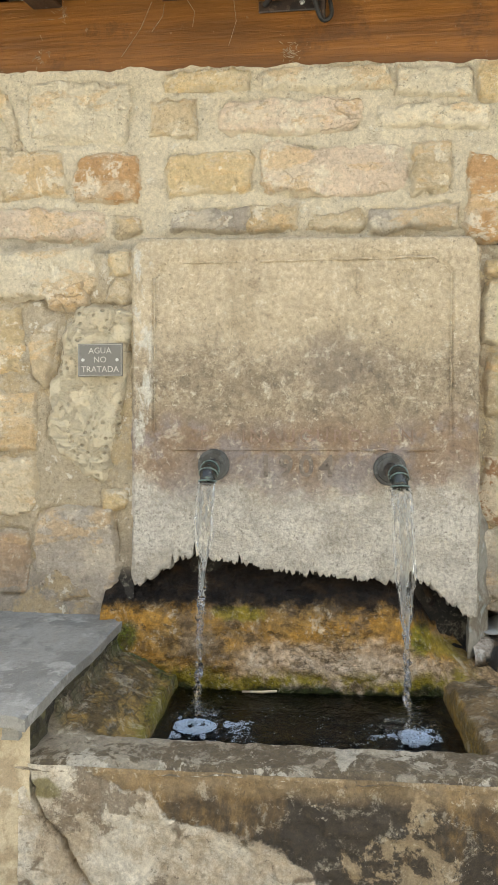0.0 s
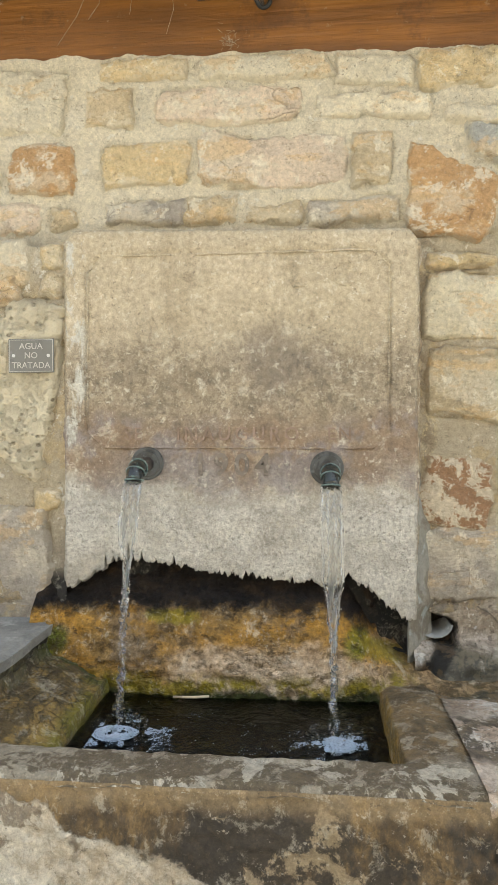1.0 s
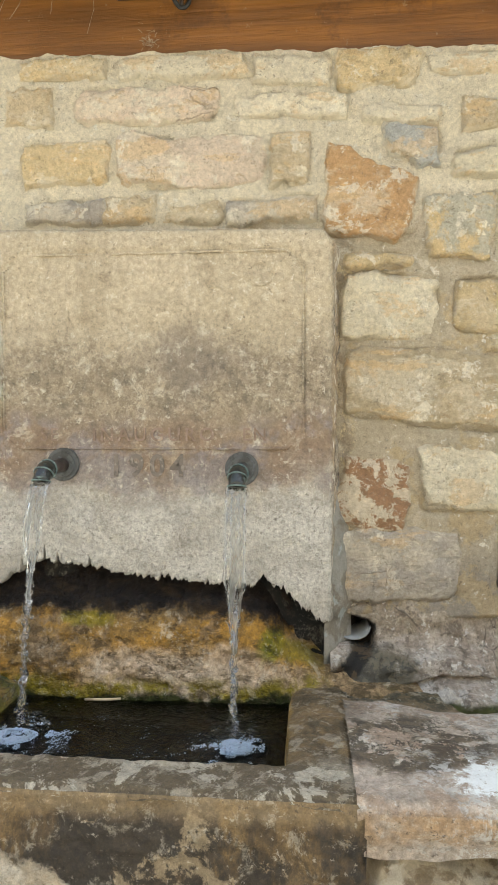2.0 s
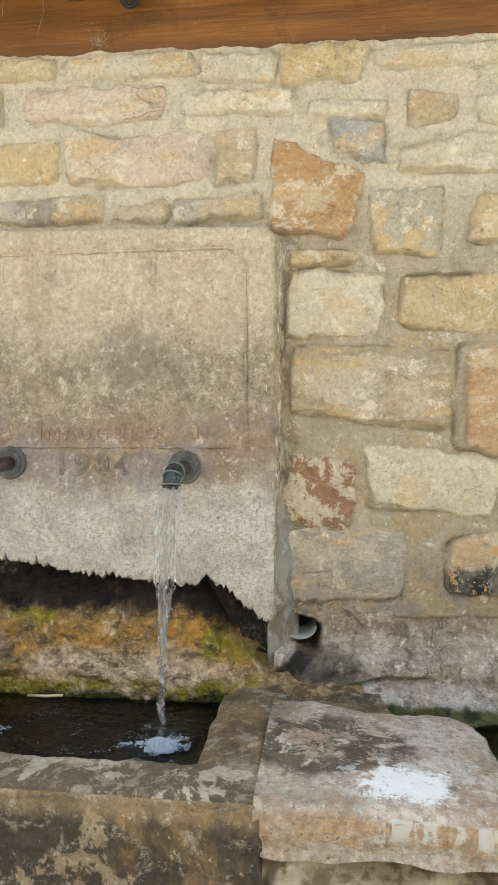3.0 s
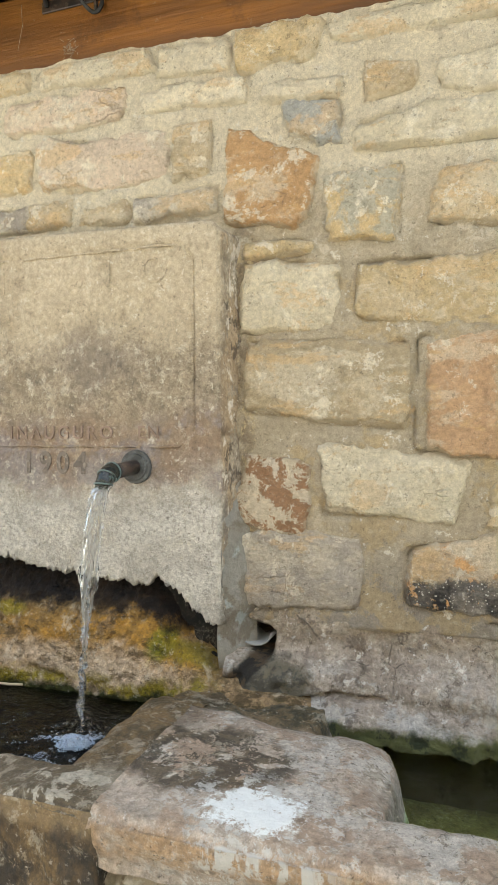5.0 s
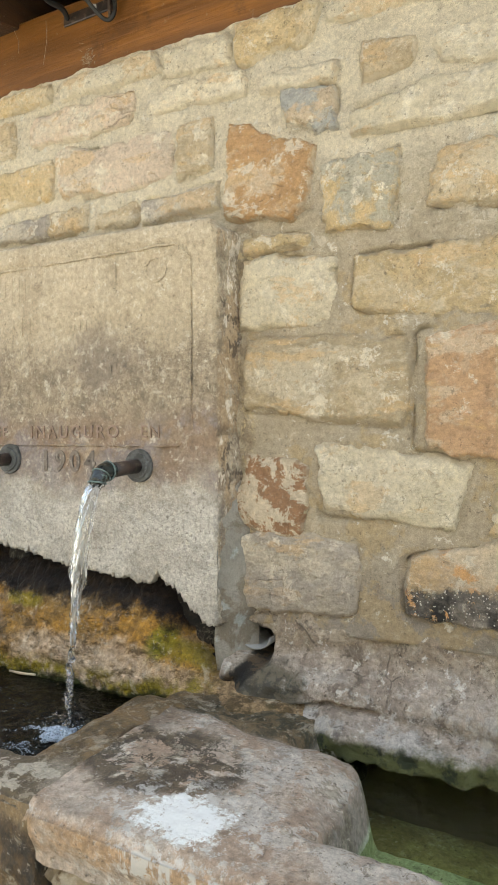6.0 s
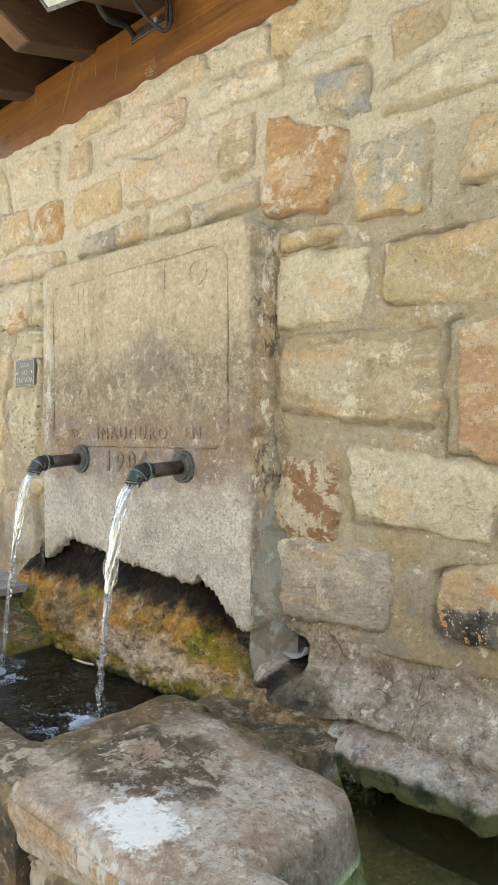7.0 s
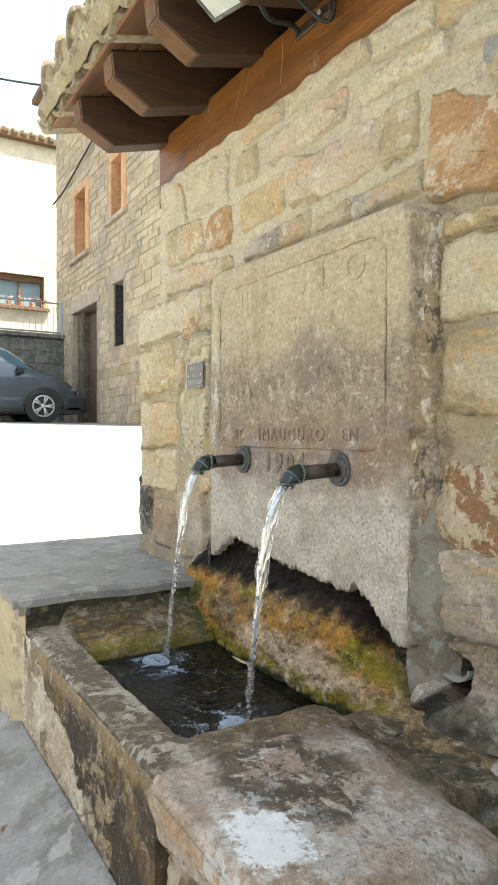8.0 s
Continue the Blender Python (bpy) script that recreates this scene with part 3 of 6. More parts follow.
def block_material():
    n = Nodes("worn_block_stone", 0.7)
    c = n.vary((0.52, 0.44, 0.365), 0.82, 1.15, 5.0, 9)
    c = n.mix(n.calc("MULTIPLY", n.spot(4.0, 0.48, 0.55, 10, 0.70, 0.2), 0.7), c, (0.39, 0.275, 0.19))
    c = n.mix(n.calc("MULTIPLY", n.spot(7.0, 0.525, 0.545, 11, 0.72, 0.2), 0.8), c, (0.60, 0.57, 0.52))
    c = n.mix(n.calc("MULTIPLY", n.both(n.crackle(5.0, 0.022), n.spot(4.0, 0.54, 0.60)), 0.5), c, (0.13, 0.10, 0.07))
    c = n.mix(n.calc("MULTIPLY", n.spot(15.0, 0.57, 0.59, 10, 0.74), 0.7), c, (0.20, 0.155, 0.11))
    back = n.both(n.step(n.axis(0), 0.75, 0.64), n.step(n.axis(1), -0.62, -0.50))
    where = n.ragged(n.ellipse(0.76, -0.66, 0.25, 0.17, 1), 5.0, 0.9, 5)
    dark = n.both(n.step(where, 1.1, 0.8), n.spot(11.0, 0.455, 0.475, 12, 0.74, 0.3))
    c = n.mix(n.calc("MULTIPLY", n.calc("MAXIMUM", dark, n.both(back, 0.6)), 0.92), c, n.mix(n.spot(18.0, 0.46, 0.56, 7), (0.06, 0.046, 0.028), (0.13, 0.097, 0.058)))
    c = n.mix(n.calc("MULTIPLY", n.spot(24.0, 0.605, 0.63, 7, 0.7), 0.7), c, (0.66, 0.62, 0.56))
    face = n.both(n.step(n.axis(1), -0.935, -0.948), n.step(n.axis(2), 0.505, 0.48))
    c = n.mix(n.both(n.calc("MULTIPLY", face, 0.75), n.spot(5.0, 0.36, 0.52, 7)), c, (0.50, 0.315, 0.155))
    side = n.both(n.step(n.ragged(n.axis(2), 10.0, 0.06), 0.475, 0.445), n.step(n.axis(1), -0.90, -0.88))
    c = n.mix(n.calc("MULTIPLY", side, 0.8), c, n.mix(n.spot(9.0, 0.44, 0.55, 8), (0.13, 0.12, 0.075), (0.30, 0.275, 0.235)))
    seam = n.both(n.step(n.ragged(n.axis(1), 12.0, 0.05), -0.40, -0.365), n.step(n.axis(2), 0.36, 0.40))
    c = n.mix(n.calc("MULTIPLY", seam, 0.95), c, n.mix(n.spot(14.0, 0.42, 0.58, 9, 0.72), (0.045, 0.042, 0.018), (0.20, 0.14, 0.07)))
    deep = n.step(n.axis(2), 0.375, 0.345)
    shelf = n.step(n.ragged(n.axis(1), 7.0, 0.12, 6), -0.38, -0.44)
    c = n.mix(deep, c, n.mix(n.both(shelf, n.step(n.axis(0), 1.10, 1.20)), n.mix(n.spot(5.0, 0.42, 0.58, 6), (0.34, 0.28, 0.13), (0.48, 0.42, 0.20)), n.mix(n.spot(7.0, 0.40, 0.56, 6), (0.45, 0.54, 0.32), (0.66, 0.76, 0.55))))
    c = n.grit(c, 0.8, 0.65, 0.80, 1.16, 0.36, 0.90)
    # spilt whitewash that ran over the front edge
    away = n.ragged(n.ellipse(0.965, -0.84, 0.115, 0.085, 1), 13.0, 4.4, 13, 0.80)
    solid = n.both(n.step(away, 0.95, 0.65), n.spot(30.0, 0.36, 0.43, 8, 0.75))
    thin = n.both(n.step(away, 2.2, 1.0), n.spot(30.0, 0.51, 0.54, 9, 0.78))
    runs = n.both(n.both(n.spot(26.0, 0.50, 0.56, 5, 0.62, 0.0, n.stretch(1, 1, 0.10)), n.spot(30.0, 0.38, 0.46, 6)), n.step(n.axis(1), -0.945, -0.95))
    runs = n.both(runs, n.step(n.calc("ABSOLUTE", n.calc("SUBTRACT", n.axis(0), 1.0)), 0.20, 0.10))
    c = n.mix(n.calc("MAXIMUM", n.calc("MULTIPLY", thin, 0.7), n.calc("MULTIPLY", runs, 0.8)), c, (0.68, 0.69, 0.67))
    c = n.mix(solid, c, n.vary((0.92, 0.955, 0.96), 0.94, 1.0, 18.0))
    return n.done(c, n.calc("ADD", n.noise(20.0, 10, 0.76), n.calc("MULTIPLY", n.cells(16.0), 0.25)), 0.024)


BLOCK = block_material()


def wood_material(name, base, dark, across=(0.6, 9.0, 9.0), roughness=0.55):
    n = Nodes(name, roughness)
    grain = n.stretch(*across)
    c = n.mix(n.spot(2.2, 0.36, 0.68, 7, 0.6, 0.8, grain), base, tuple(0.45 * a + 0.55 * b for a, b in zip(base, dark)))
    c = n.mix(n.calc("MULTIPLY", n.spot(12.0, 0.45, 0.7, 6, 0.7, 0.3, grain), 0.3), c, dark)
    c = n.mix(n.calc("MULTIPLY", n.spot(3.0, 0.55, 0.66, 7, 0.7), 0.6), c, dark)
    c = n.mix(n.calc("MULTIPLY", n.spot(26.0, 0.64, 0.68, 6, 0.7), 0.35), c, (0.30, 0.25, 0.19))
    c = n.vary(c, 0.8, 1.15, 3.0)
    return n.done(c, n.noise(9.0, 7, 0.65, 0.4, grain), 0.004)


BEAM = wood_material("varnished_beam_wood", (0.215, 0.088, 0.016), (0.045, 0.017, 0.005), (0.35, 5.0, 5.0), 0.45)
RAFTER = wood_material("weathered_rafter_wood", (0.075, 0.036, 0.014), (0.026, 0.013, 0.006), (9.0, 0.6, 9.0), 0.7)
RAFTER_END = wood_material("cut_rafter_end_wood", (0.155, 0.082, 0.037), (0.07, 0.036, 0.017), (9.0, 3.0, 3.0), 0.8)
PLANK = wood_material("roof_board_wood", (0.20, 0.098, 0.04), (0.07, 0.034, 0.015), (0.6, 6.0, 6.0), 0.75)
TILE = worn_material("lichened_roof_tile", (0.52, 0.43, 0.285), (0.30, 0.23, 0.14), (0.70, 0.65, 0.52), 9.0, 0.54, 0.9, 0.020)
IRON = worn_material("dark_iron_pipe", (0.045, 0.03, 0.024), (0.02, 0.016, 0.015), (0.10, 0.075, 0.055), 20.0, 0.52, 0.45, 0.001)
BRONZE = worn_material("verdigris_bronze", (0.018, 0.023, 0.022), (0.010, 0.011, 0.011), (0.09, 0.14, 0.135), 24.0, 0.5, 0.25, 0.001)
VERDIGRIS = worn_material("pale_verdigris", (0.10, 0.145, 0.14), (0.03, 0.04, 0.04), (0.30, 0.37, 0.355), 40.0, 0.54, 0.4, 0.001)
FLANGE = worn_material("weathered_flange_metal", (0.07, 0.072, 0.07), (0.035, 0.034, 0.032), (0.12, 0.13, 0.13), 22.0, 0.5, 0.6, 0.001)
PVC = worn_material("pale_grey_plastic", (0.24, 0.25, 0.255), (0.28, 0.28, 0.28), (0.4, 0.4, 0.4), 8.0, 0.6, 0.45, 0.0005)
PLATE = worn_material("engraved_grey_plate", (0.13, 0.125, 0.115), (0.11, 0.105, 0.10), (0.16, 0.155, 0.15), 15.0, 0.55, 0.5, 0.0003)
LETTER = worn_material("pale_engraved_paint", (0.40, 0.385, 0.35), (0.30, 0.285, 0.26), (0.48, 0.46, 0.42), 40.0, 0.6, 0.6, 0.0003)
SCREW = worn_material("steel_screw", (0.5, 0.5, 0.48), (0.2, 0.2, 0.2), (0.6, 0.6, 0.6), 50.0, 0.5, 0.3, 0.0003)
# letters lie on the face, coloured like the shade inside carved cuts
CARVED = worn_material("carved_letter_shade", (0.25, 0.18, 0.14), (0.19, 0.135, 0.10), (0.38, 0.30, 0.23), 18.0, 0.5, 0.95, 0.001)
CARVED_DARK = worn_material("carved_date_shade", (0.165, 0.137, 0.113), (0.12, 0.10, 0.083), (0.28, 0.24, 0.20), 24.0, 0.5, 0.95, 0.001)
FAINT = worn_material("worn_carved_edge", (0.46, 0.385, 0.27), (0.33, 0.265, 0.18), (0.52, 0.45, 0.33), 25.0, 0.5, 0.95, 0.001)
RUBBER = worn_material("black_rubber", (0.02, 0.02, 0.02), (0.014, 0.014, 0.014), (0.035, 0.034, 0.032), 20.0, 0.5, 0.7, 0.0005)
ALU = worn_material("painted_lamp_metal", (0.13, 0.13, 0.125), (0.07, 0.07, 0.07), (0.24, 0.24, 0.23), 15.0, 0.5, 0.5, 0.0005)
HAUNCH = worn_material("pale_damp_concrete", (0.30, 0.30, 0.295), (0.20, 0.195, 0.185), (0.42, 0.42, 0.41), 4.0, 0.52, 0.85, 0.008)
DRY_LEAF = worn_material("dry_leaf_brown", (0.22, 0.13, 0.06), (0.13, 0.075, 0.035), (0.34, 0.23, 0.12), 60.0, 0.5, 0.8, 0.0005)
GROUND = worn_material("road_asphalt_and_concrete", (0.36, 0.345, 0.315), (0.29, 0.28, 0.26), (0.46, 0.44, 0.405), 3.0, 0.54, 0.9, 0.010)


def water_material(name, tint, roughness=0.02):
    n = Nodes(name, roughness)
    n.bsdf.inputs["Transmission Weight"].default_value = 1.0
    n.bsdf.inputs["IOR"].default_value = 1.33
    return n.done(tint, n.calc("ADD", n.noise(11.0, 3, 0.5, 1.0), n.calc("MULTIPLY", n.noise(38.0, 3, 0.6, 1.0), 0.35)), 0.024)


WATER = water_material("clear_rippled_water", (0.16, 0.22, 0.24))


def clear_water(name, tint):
    """Still water: clear below, mirror-like at a low angle."""
    n = Nodes(name, 0.02)
    clear = n.tree.nodes.new("ShaderNodeBsdfTransparent")
    clear.inputs[0].default_value = (*tint, 1)
    gloss = n.tree.nodes.new("ShaderNodeBsdfGlossy")
    gloss.inputs["Roughness"].default_value = 0.03
    fresnel = n.tree.nodes.new("ShaderNodeFresnel")
    fresnel.inputs["IOR"].default_value = 1.33
    bump = n.tree.nodes.new("ShaderNodeBump")
    bump.inputs["Distance"].default_value = 0.01
    n.put(bump.inputs["Height"], n.noise(11.0, 3, 0.5, 1.0))
    n.put(gloss.inputs["Normal"], bump.outputs[0])
    mixer = n.tree.nodes.new("ShaderNodeMixShader")
    n.put(mixer.inputs[0], fresnel.outputs[0])
    n.put(mixer.inputs[1], clear.outputs[0])
    n.put(mixer.inputs[2], gloss.outputs[0])
    n.put(n.tree.nodes["Material Output"].inputs["Surface"], mixer.outputs[0])
    return n.mat


GREEN_WATER = clear_water("green_trough_water", (0.80, 0.87, 0.68))
JET = Nodes("falling_water", 0.05)
JET.bsdf.inputs["Transmission Weight"].default_value = 0.99
JET.bsdf.inputs["IOR"].default_value = 1.33
JET = JET.done((0.95, 0.97, 1.0), JET.noise(60.0, 3, 0.5, 0.3, JET.stretch(1.0, 1.0, 0.25)), 0.008)


def film_material():
    """A thin sheet of falling water, streaked with fine air bubbles."""
    mat = clear_water("thin_water_film", (0.97, 0.98, 0.99))
    tree = mat.node_tree
    out = tree.nodes["Material Output"].inputs["Surface"]
    n = Nodes("streaks", 0.3)
    bpy.data.materials.remove(n.mat)
    n.mat, n.tree = mat, tree
    n.pos = tree.nodes.new("ShaderNodeNewGeometry").outputs["Position"]
    milk = tree.nodes.new("ShaderNodeBsdfTranslucent")
    milk.inputs[0].default_value = (0.9, 0.93, 0.95, 1)
    blend = tree.nodes.new("ShaderNodeMixShader")
    clear = out.links[0].from_socket
    n.put(blend.inputs[0], n.calc("MULTIPLY", n.spot(60.0, 0.35, 0.65, 5, 0.7, 0.2, n.stretch(1.2, 1.2, 0.10)), 0.55))
    n.put(blend.inputs[1], clear)
    n.put(blend.inputs[2], milk.outputs[0])
    n.put(out, blend.outputs[0])
    return mat


FILM = film_material()
FOAM = Nodes("white_water_foam", 0.25)
FOAM.bsdf.inputs["Transmission Weight"].default_value = 0.6
FOAM = FOAM.done((0.68, 0.80, 0.96), FOAM.noise(90.0, 3), 0.004)

# ---- builders ----


def mesh_of(name, bm, material, smooth=False):
    data = bpy.data.meshes.new(name)
    bm.to_mesh(data)
    bm.free()
    if material:
        data.materials.append(material)
    if smooth:
        data.polygons.foreach_set("use_smooth", [True] * len(data.polygons))
    return data


def thing(name, label, category="", group="", kind="", at=(0, 0, 0)):
    ob = new(name)
    ob.empty_display_size = 0.05
    ob.location = at
    return tagged(ob, label, category, group, kind)


def part(name, bm, material, parent=None, label="", smooth=False):
    ob = new(name, mesh_of(name, bm, material, smooth))
    if parent:
        ob.parent = parent
    if label:
        tagged(ob, label)
    return ob


def box(bm, x0, x1, y0, y1, z0, z1, bevel=0.0, segments=2):
    v = bmesh.ops.create_cube(bm, size=1.0)["verts"]
    for p in v:
        p.co = Vector((x0 + (p.co.x + 0.5) * (x1 - x0), y0 + (p.co.y + 0.5) * (y1 - y0), z0 + (p.co.z + 0.5) * (z1 - z0)))
    if bevel:
        edges = list({e for p in v for e in p.link_edges})
        bmesh.ops.bevel(bm, geom=edges, offset=bevel, segments=segments, affect="EDGES", profile=0.5)
    return bm


def sheet(bm, nu, nv, place, caps=()):
    """A grid of points place(u, v), u and v from 0 to 1."""
    rows = [[bm.verts.new(place(i / nu, j / nv)) for j in range(nv + 1)] for i in range(nu + 1)]
    for i in range(nu):
        for j in range(nv):
            bm.faces.new((rows[i][j], rows[i + 1][j], rows[i + 1][j + 1], rows[i][j + 1]))
    return rows


def tube(bm, path, radius, sides=12, closed_ends=True):
    """A tube along points; radius is a number or one for every point."""
    radii = radius if isinstance(radius, (list, tuple)) else [radius] * len(path)
    rings, side = [], None
    for i, p in enumerate(path):
        p = Vector(p)
        ahead = (Vector(path[min(i + 1, len(path) - 1)]) - Vector(path[max(i - 1, 0)])).normalized()
        if side is None:
            side = ahead.orthogonal().normalized()
        side = (side - ahead * side.dot(ahead)).normalized()
        other = ahead.cross(side)
        rings.append([bm.verts.new(p + radii[i] * (math.cos(a) * side + math.sin(a) * other))
                      for a in (2 * math.pi * k / sides for k in range(sides))])
    for a, b in zip(rings, rings[1:]):
        for k in range(sides):
            bm.faces.new((a[k], a[(k + 1) % sides], b[(k + 1) % sides], b[k]))
    if closed_ends:
        bm.faces.new(rings[0][::-1])
        bm.faces.new(rings[-1])
    return rings


def wave(x, y, z, size, amount):
    return amount * noise.fractal(Vector((x, y, z)) / size, 0.9, 2.0, 4)


def ease(a, b, x):
    t = min(1.0, max(0.0, (x - a) / (b - a)))
    return t * t * (3 - 2 * t)


def blobs(name, matrices, material, parent, label=""):
    """Many small droplets joined into one mesh."""
    seed = bmesh.new()
    bmesh.ops.create_icosphere(seed, subdivisions=1, radius=1.0)
    seed.verts.ensure_lookup_table()
    points = [v.co.copy() for v in seed.verts]
    faces = [[v.index for v in f.verts] for f in seed.faces]
    seed.free()
    data = bpy.data.meshes.new(name)
    data.from_pydata([m @ p for m in matrices for p in points], [], [[k * len(points) + i for i in f] for k in range(len(matrices)) for f in faces])
    data.polygons.foreach_set("use_smooth", [True] * len(data.polygons))
    data.materials.append(material)
    ob = new(name, data)
    ob.parent = parent
    return tagged(ob, label, kind="stuff")


def writing(name, text, size, x, y, z, material, parent, extrude=0.0008, label="", spacing=1.0, bold=0.0):
    """Letters that stand upright on a face that looks towards -y, centred at x, z."""
    curve = bpy.data.curves.new(name, "FONT")
    curve.body, curve.size, curve.extrude, curve.space_character, curve.offset = text, size, extrude, spacing, bold
    curve.align_x, curve.align_y, curve.resolution_u = "CENTER", "CENTER", 3
    holder = bpy.data.objects.new(name, curve)
    scene.collection.objects.link(holder)
    bpy.context.view_layer.update()
    data = bpy.data.meshes.new_from_object(holder.evaluated_get(bpy.context.evaluated_depsgraph_get()))
    bpy.data.objects.remove(holder)
    data.transform(pose(x, y, z, 90, 0, 0))
    data.materials.clear()
    data.materials.append(material)
    ob = new(name, data)
    ob.parent = parent
    if label:
        tagged(ob, label)
    return ob


# ---- ground ----


def ground_level(x, y):
    """The street climbs past the fountain and levels out in front of the stone house."""
    d = max(0.0, -x - 1.6)
    return 0.22 * min(d, 6.4) + 0.03 * max(0.0, min(8.0, d - 6.4))


bm = bmesh.new()
sheet(bm, 120, 80, lambda u, v: (lambda x, y: (x, y, ground_level(x, y) + wave(x, y, 0, 0.5, 0.006)))(
    60.0 * math.sinh(5.0 * (u - 0.55)) / 7.0 - 0.5, 60.0 * math.sinh(5.0 * (v - 0.5)) / 7.0 - 1.5))
ground = tagged(part("ground", bm, GROUND, smooth=True), "grey worn asphalt and concrete street rising past the fountain", "street", kind="structure")

# ---- fountain wall ----


HOLE_X, HOLE_Z = 0.684, 0.594


def drain_hole(x, z):
    """Depth of the ragged hole round the drain pipe."""
    rag = 0.010 * noise.noise((x * 30, 0, z * 30))
    return 0.20 * math.exp(-((x - HOLE_X + rag) / 0.064) ** 6 - ((z - HOLE_Z + 0.25 * (x - HOLE_X) + rag) / 0.043) ** 6)


def wall_top(x):
    return 2.685 - 0.025 * (x + 0.2)


wall = thing("wall_fountain", "rubble masonry wall of cream and ochre stones in lime mortar", "wall", kind="structure")
CORNERS = {  # how far the corners of odd-shaped stones lie off a rectangle: top left, top right, bottom right, bottom left
    (0.745, 2.165): ((0.0, 0.015), (0.01, -0.155), (-0.06, -0.02), (0.0, 0.02)),
    (0.89, 2.315): ((-0.02, 0.02), (0.0, 0.0), (0.0, -0.02), (0.02, 0.02)),
    (1.37, 1.41): ((0.03, -0.03), (0.0, 0.02), (0.0, 0.0), (0.06, 0.02)),
    (1.14, 1.12): ((-0.03, 0.02), (0.03, 0.0), (-0.03, -0.02), (0.03, 0.03)),
    (0.75, 1.09): ((0.02, 0.02), (0.0, 0.0), (0.0, -0.06), (-0.03, 0.0)),
    (1.35, 0.83): ((0.02, -0.02), (0.0, 0.03), (0.02, 0.03), (0.03, 0.02)),
    (-0.80, 1.50): ((0.05, 0.0), (-0.02, -0.05), (-0.03, -0.06), (-0.01, 0.05)),
    (-0.90, 1.80): ((0.0, -0.02), (-0.02, 0.0), (0.0, 0.03), (0.03, 0.0)),
}


def wall_stone(parent, x, z, w, h, tilt, taper, colour, face, proud, seed):
    """One rubble stone, bedded in the mortar so that the joint laps over its uneven outline."""
    bm = bmesh.new()
    edge = bm.verts.layers.float.new("edge")
    rnd = random.Random(seed)
    squeeze = rnd.uniform(0.05, 0.30)
    ox, oz = rnd.uniform(0, 50), rnd.uniform(0, 50)
    loose = [(rnd.uniform(-0.05, 0.05) * min(w, 0.3), rnd.uniform(-0.09, 0.09) * min(h, 0.25)) for k in range(4)]
    corner = CORNERS.get((x, z), loose)
    nu, nv = max(14, int(w / 0.0072)), max(12, int(h / 0.0072))
    slope_x, slope_z = rnd.uniform(-0.05, 0.05), rnd.uniform(-0.06, 0.06)

    def place(u, v):
        a, b = 2 * u - 1, 2 * v - 1
        px = a * math.sqrt(1 - squeeze * b * b / 2) / math.sqrt(1 - squeeze / 4)
        pz = b * math.sqrt(1 - squeeze * a * a / 2) / math.sqrt(1 - squeeze / 4)
        weights = ((1 - a) * (1 + b) / 4, (1 + a) * (1 + b) / 4, (1 + a) * (1 - b) / 4, (1 - a) * (1 - b) / 4)
        lx = px * w / 2 + sum(k * c[0] for k, c in zip(weights, corner))
        lz = pz * h / 2 * (1 + taper * px) + sum(k * c[1] for k, c in zip(weights, corner))
        lx += wave(lx + ox, 0, lz + oz, 0.13, 0.018) + wave(lx + ox, 2, lz + oz, 0.045, 0.008)
        lz += wave(lx + ox, 8, lz + oz, 0.13, 0.016) + wave(lx + ox, 5, lz + oz, 0.045, 0.008)
        inner = min((1 - abs(a)) * w / 2, (1 - abs(b)) * h / 2)
        lap = ease(0.0, 0.022, inner + wave(lx + ox, 3, lz + oz, 0.05, 0.009) + wave(lx + ox, 6, lz + oz, 0.014, 0.003))
        depth = 0.017 - (0.017 + proud) * lap - 0.3 * proud * ease(0, 0.07, inner)
        depth += wave(lx + ox, 3, lz + oz, 0.12, 0.010) + wave(lx + ox, 6, lz + oz, 0.035, 0.004) + wave(lx + ox, 6, lz + oz, 0.016, 0.0018)
        return (lx, depth + (slope_x * lx + slope_z * lz) * lap, lz)

    rows = sheet(bm, nu, nv, place)
    for i, row in enumerate(rows):
        for j, p in enumerate(row):
            p[edge] = min(min(i, nu - i) / nu * w, min(j, nv - j) / nv * h) / 0.030
    kind = colour if colour in STONE else "plain"
    ob = part("stone", bm, STONE[kind], parent, smooth=True)
    ob.location = (x, face, z)
    ob.rotation_euler = (0, -radians(tilt), 0)
    shade = rnd.uniform(0.92, 1.08)
    ob.color = (*(c * shade for c in STONE_COLOURS[colour]), 1)
    return ob


UPPER = [
    (-0.88, 2.54, 0.39, 0.24, -2, -0.0, "cream"), (-1.16, 2.53, 0.05, 0.24, 22, -0.0, "tan"), (-0.51, 2.50, 0.17, 0.13, -1, 0.1, "tan"),
    (-0.06, 2.49, 0.50, 0.12, -2, -0.1, "pink"), (0.45, 2.47, 0.39, 0.08, -4, -0.0, "cream"), (-0.37, 2.64, 0.31, 0.07, -1, -0.0, "yellow"),
    (0.07, 2.63, 0.45, 0.08, -3, 0.1, "cream"), (0.47, 2.60, 0.26, 0.10, -2, 0.0, "cream"), (-1.14, 2.31, 0.38, 0.18, 0, -0.1, "tan"),
    (-0.77, 2.28, 0.23, 0.17, -2, 0.1, "orange"),
]
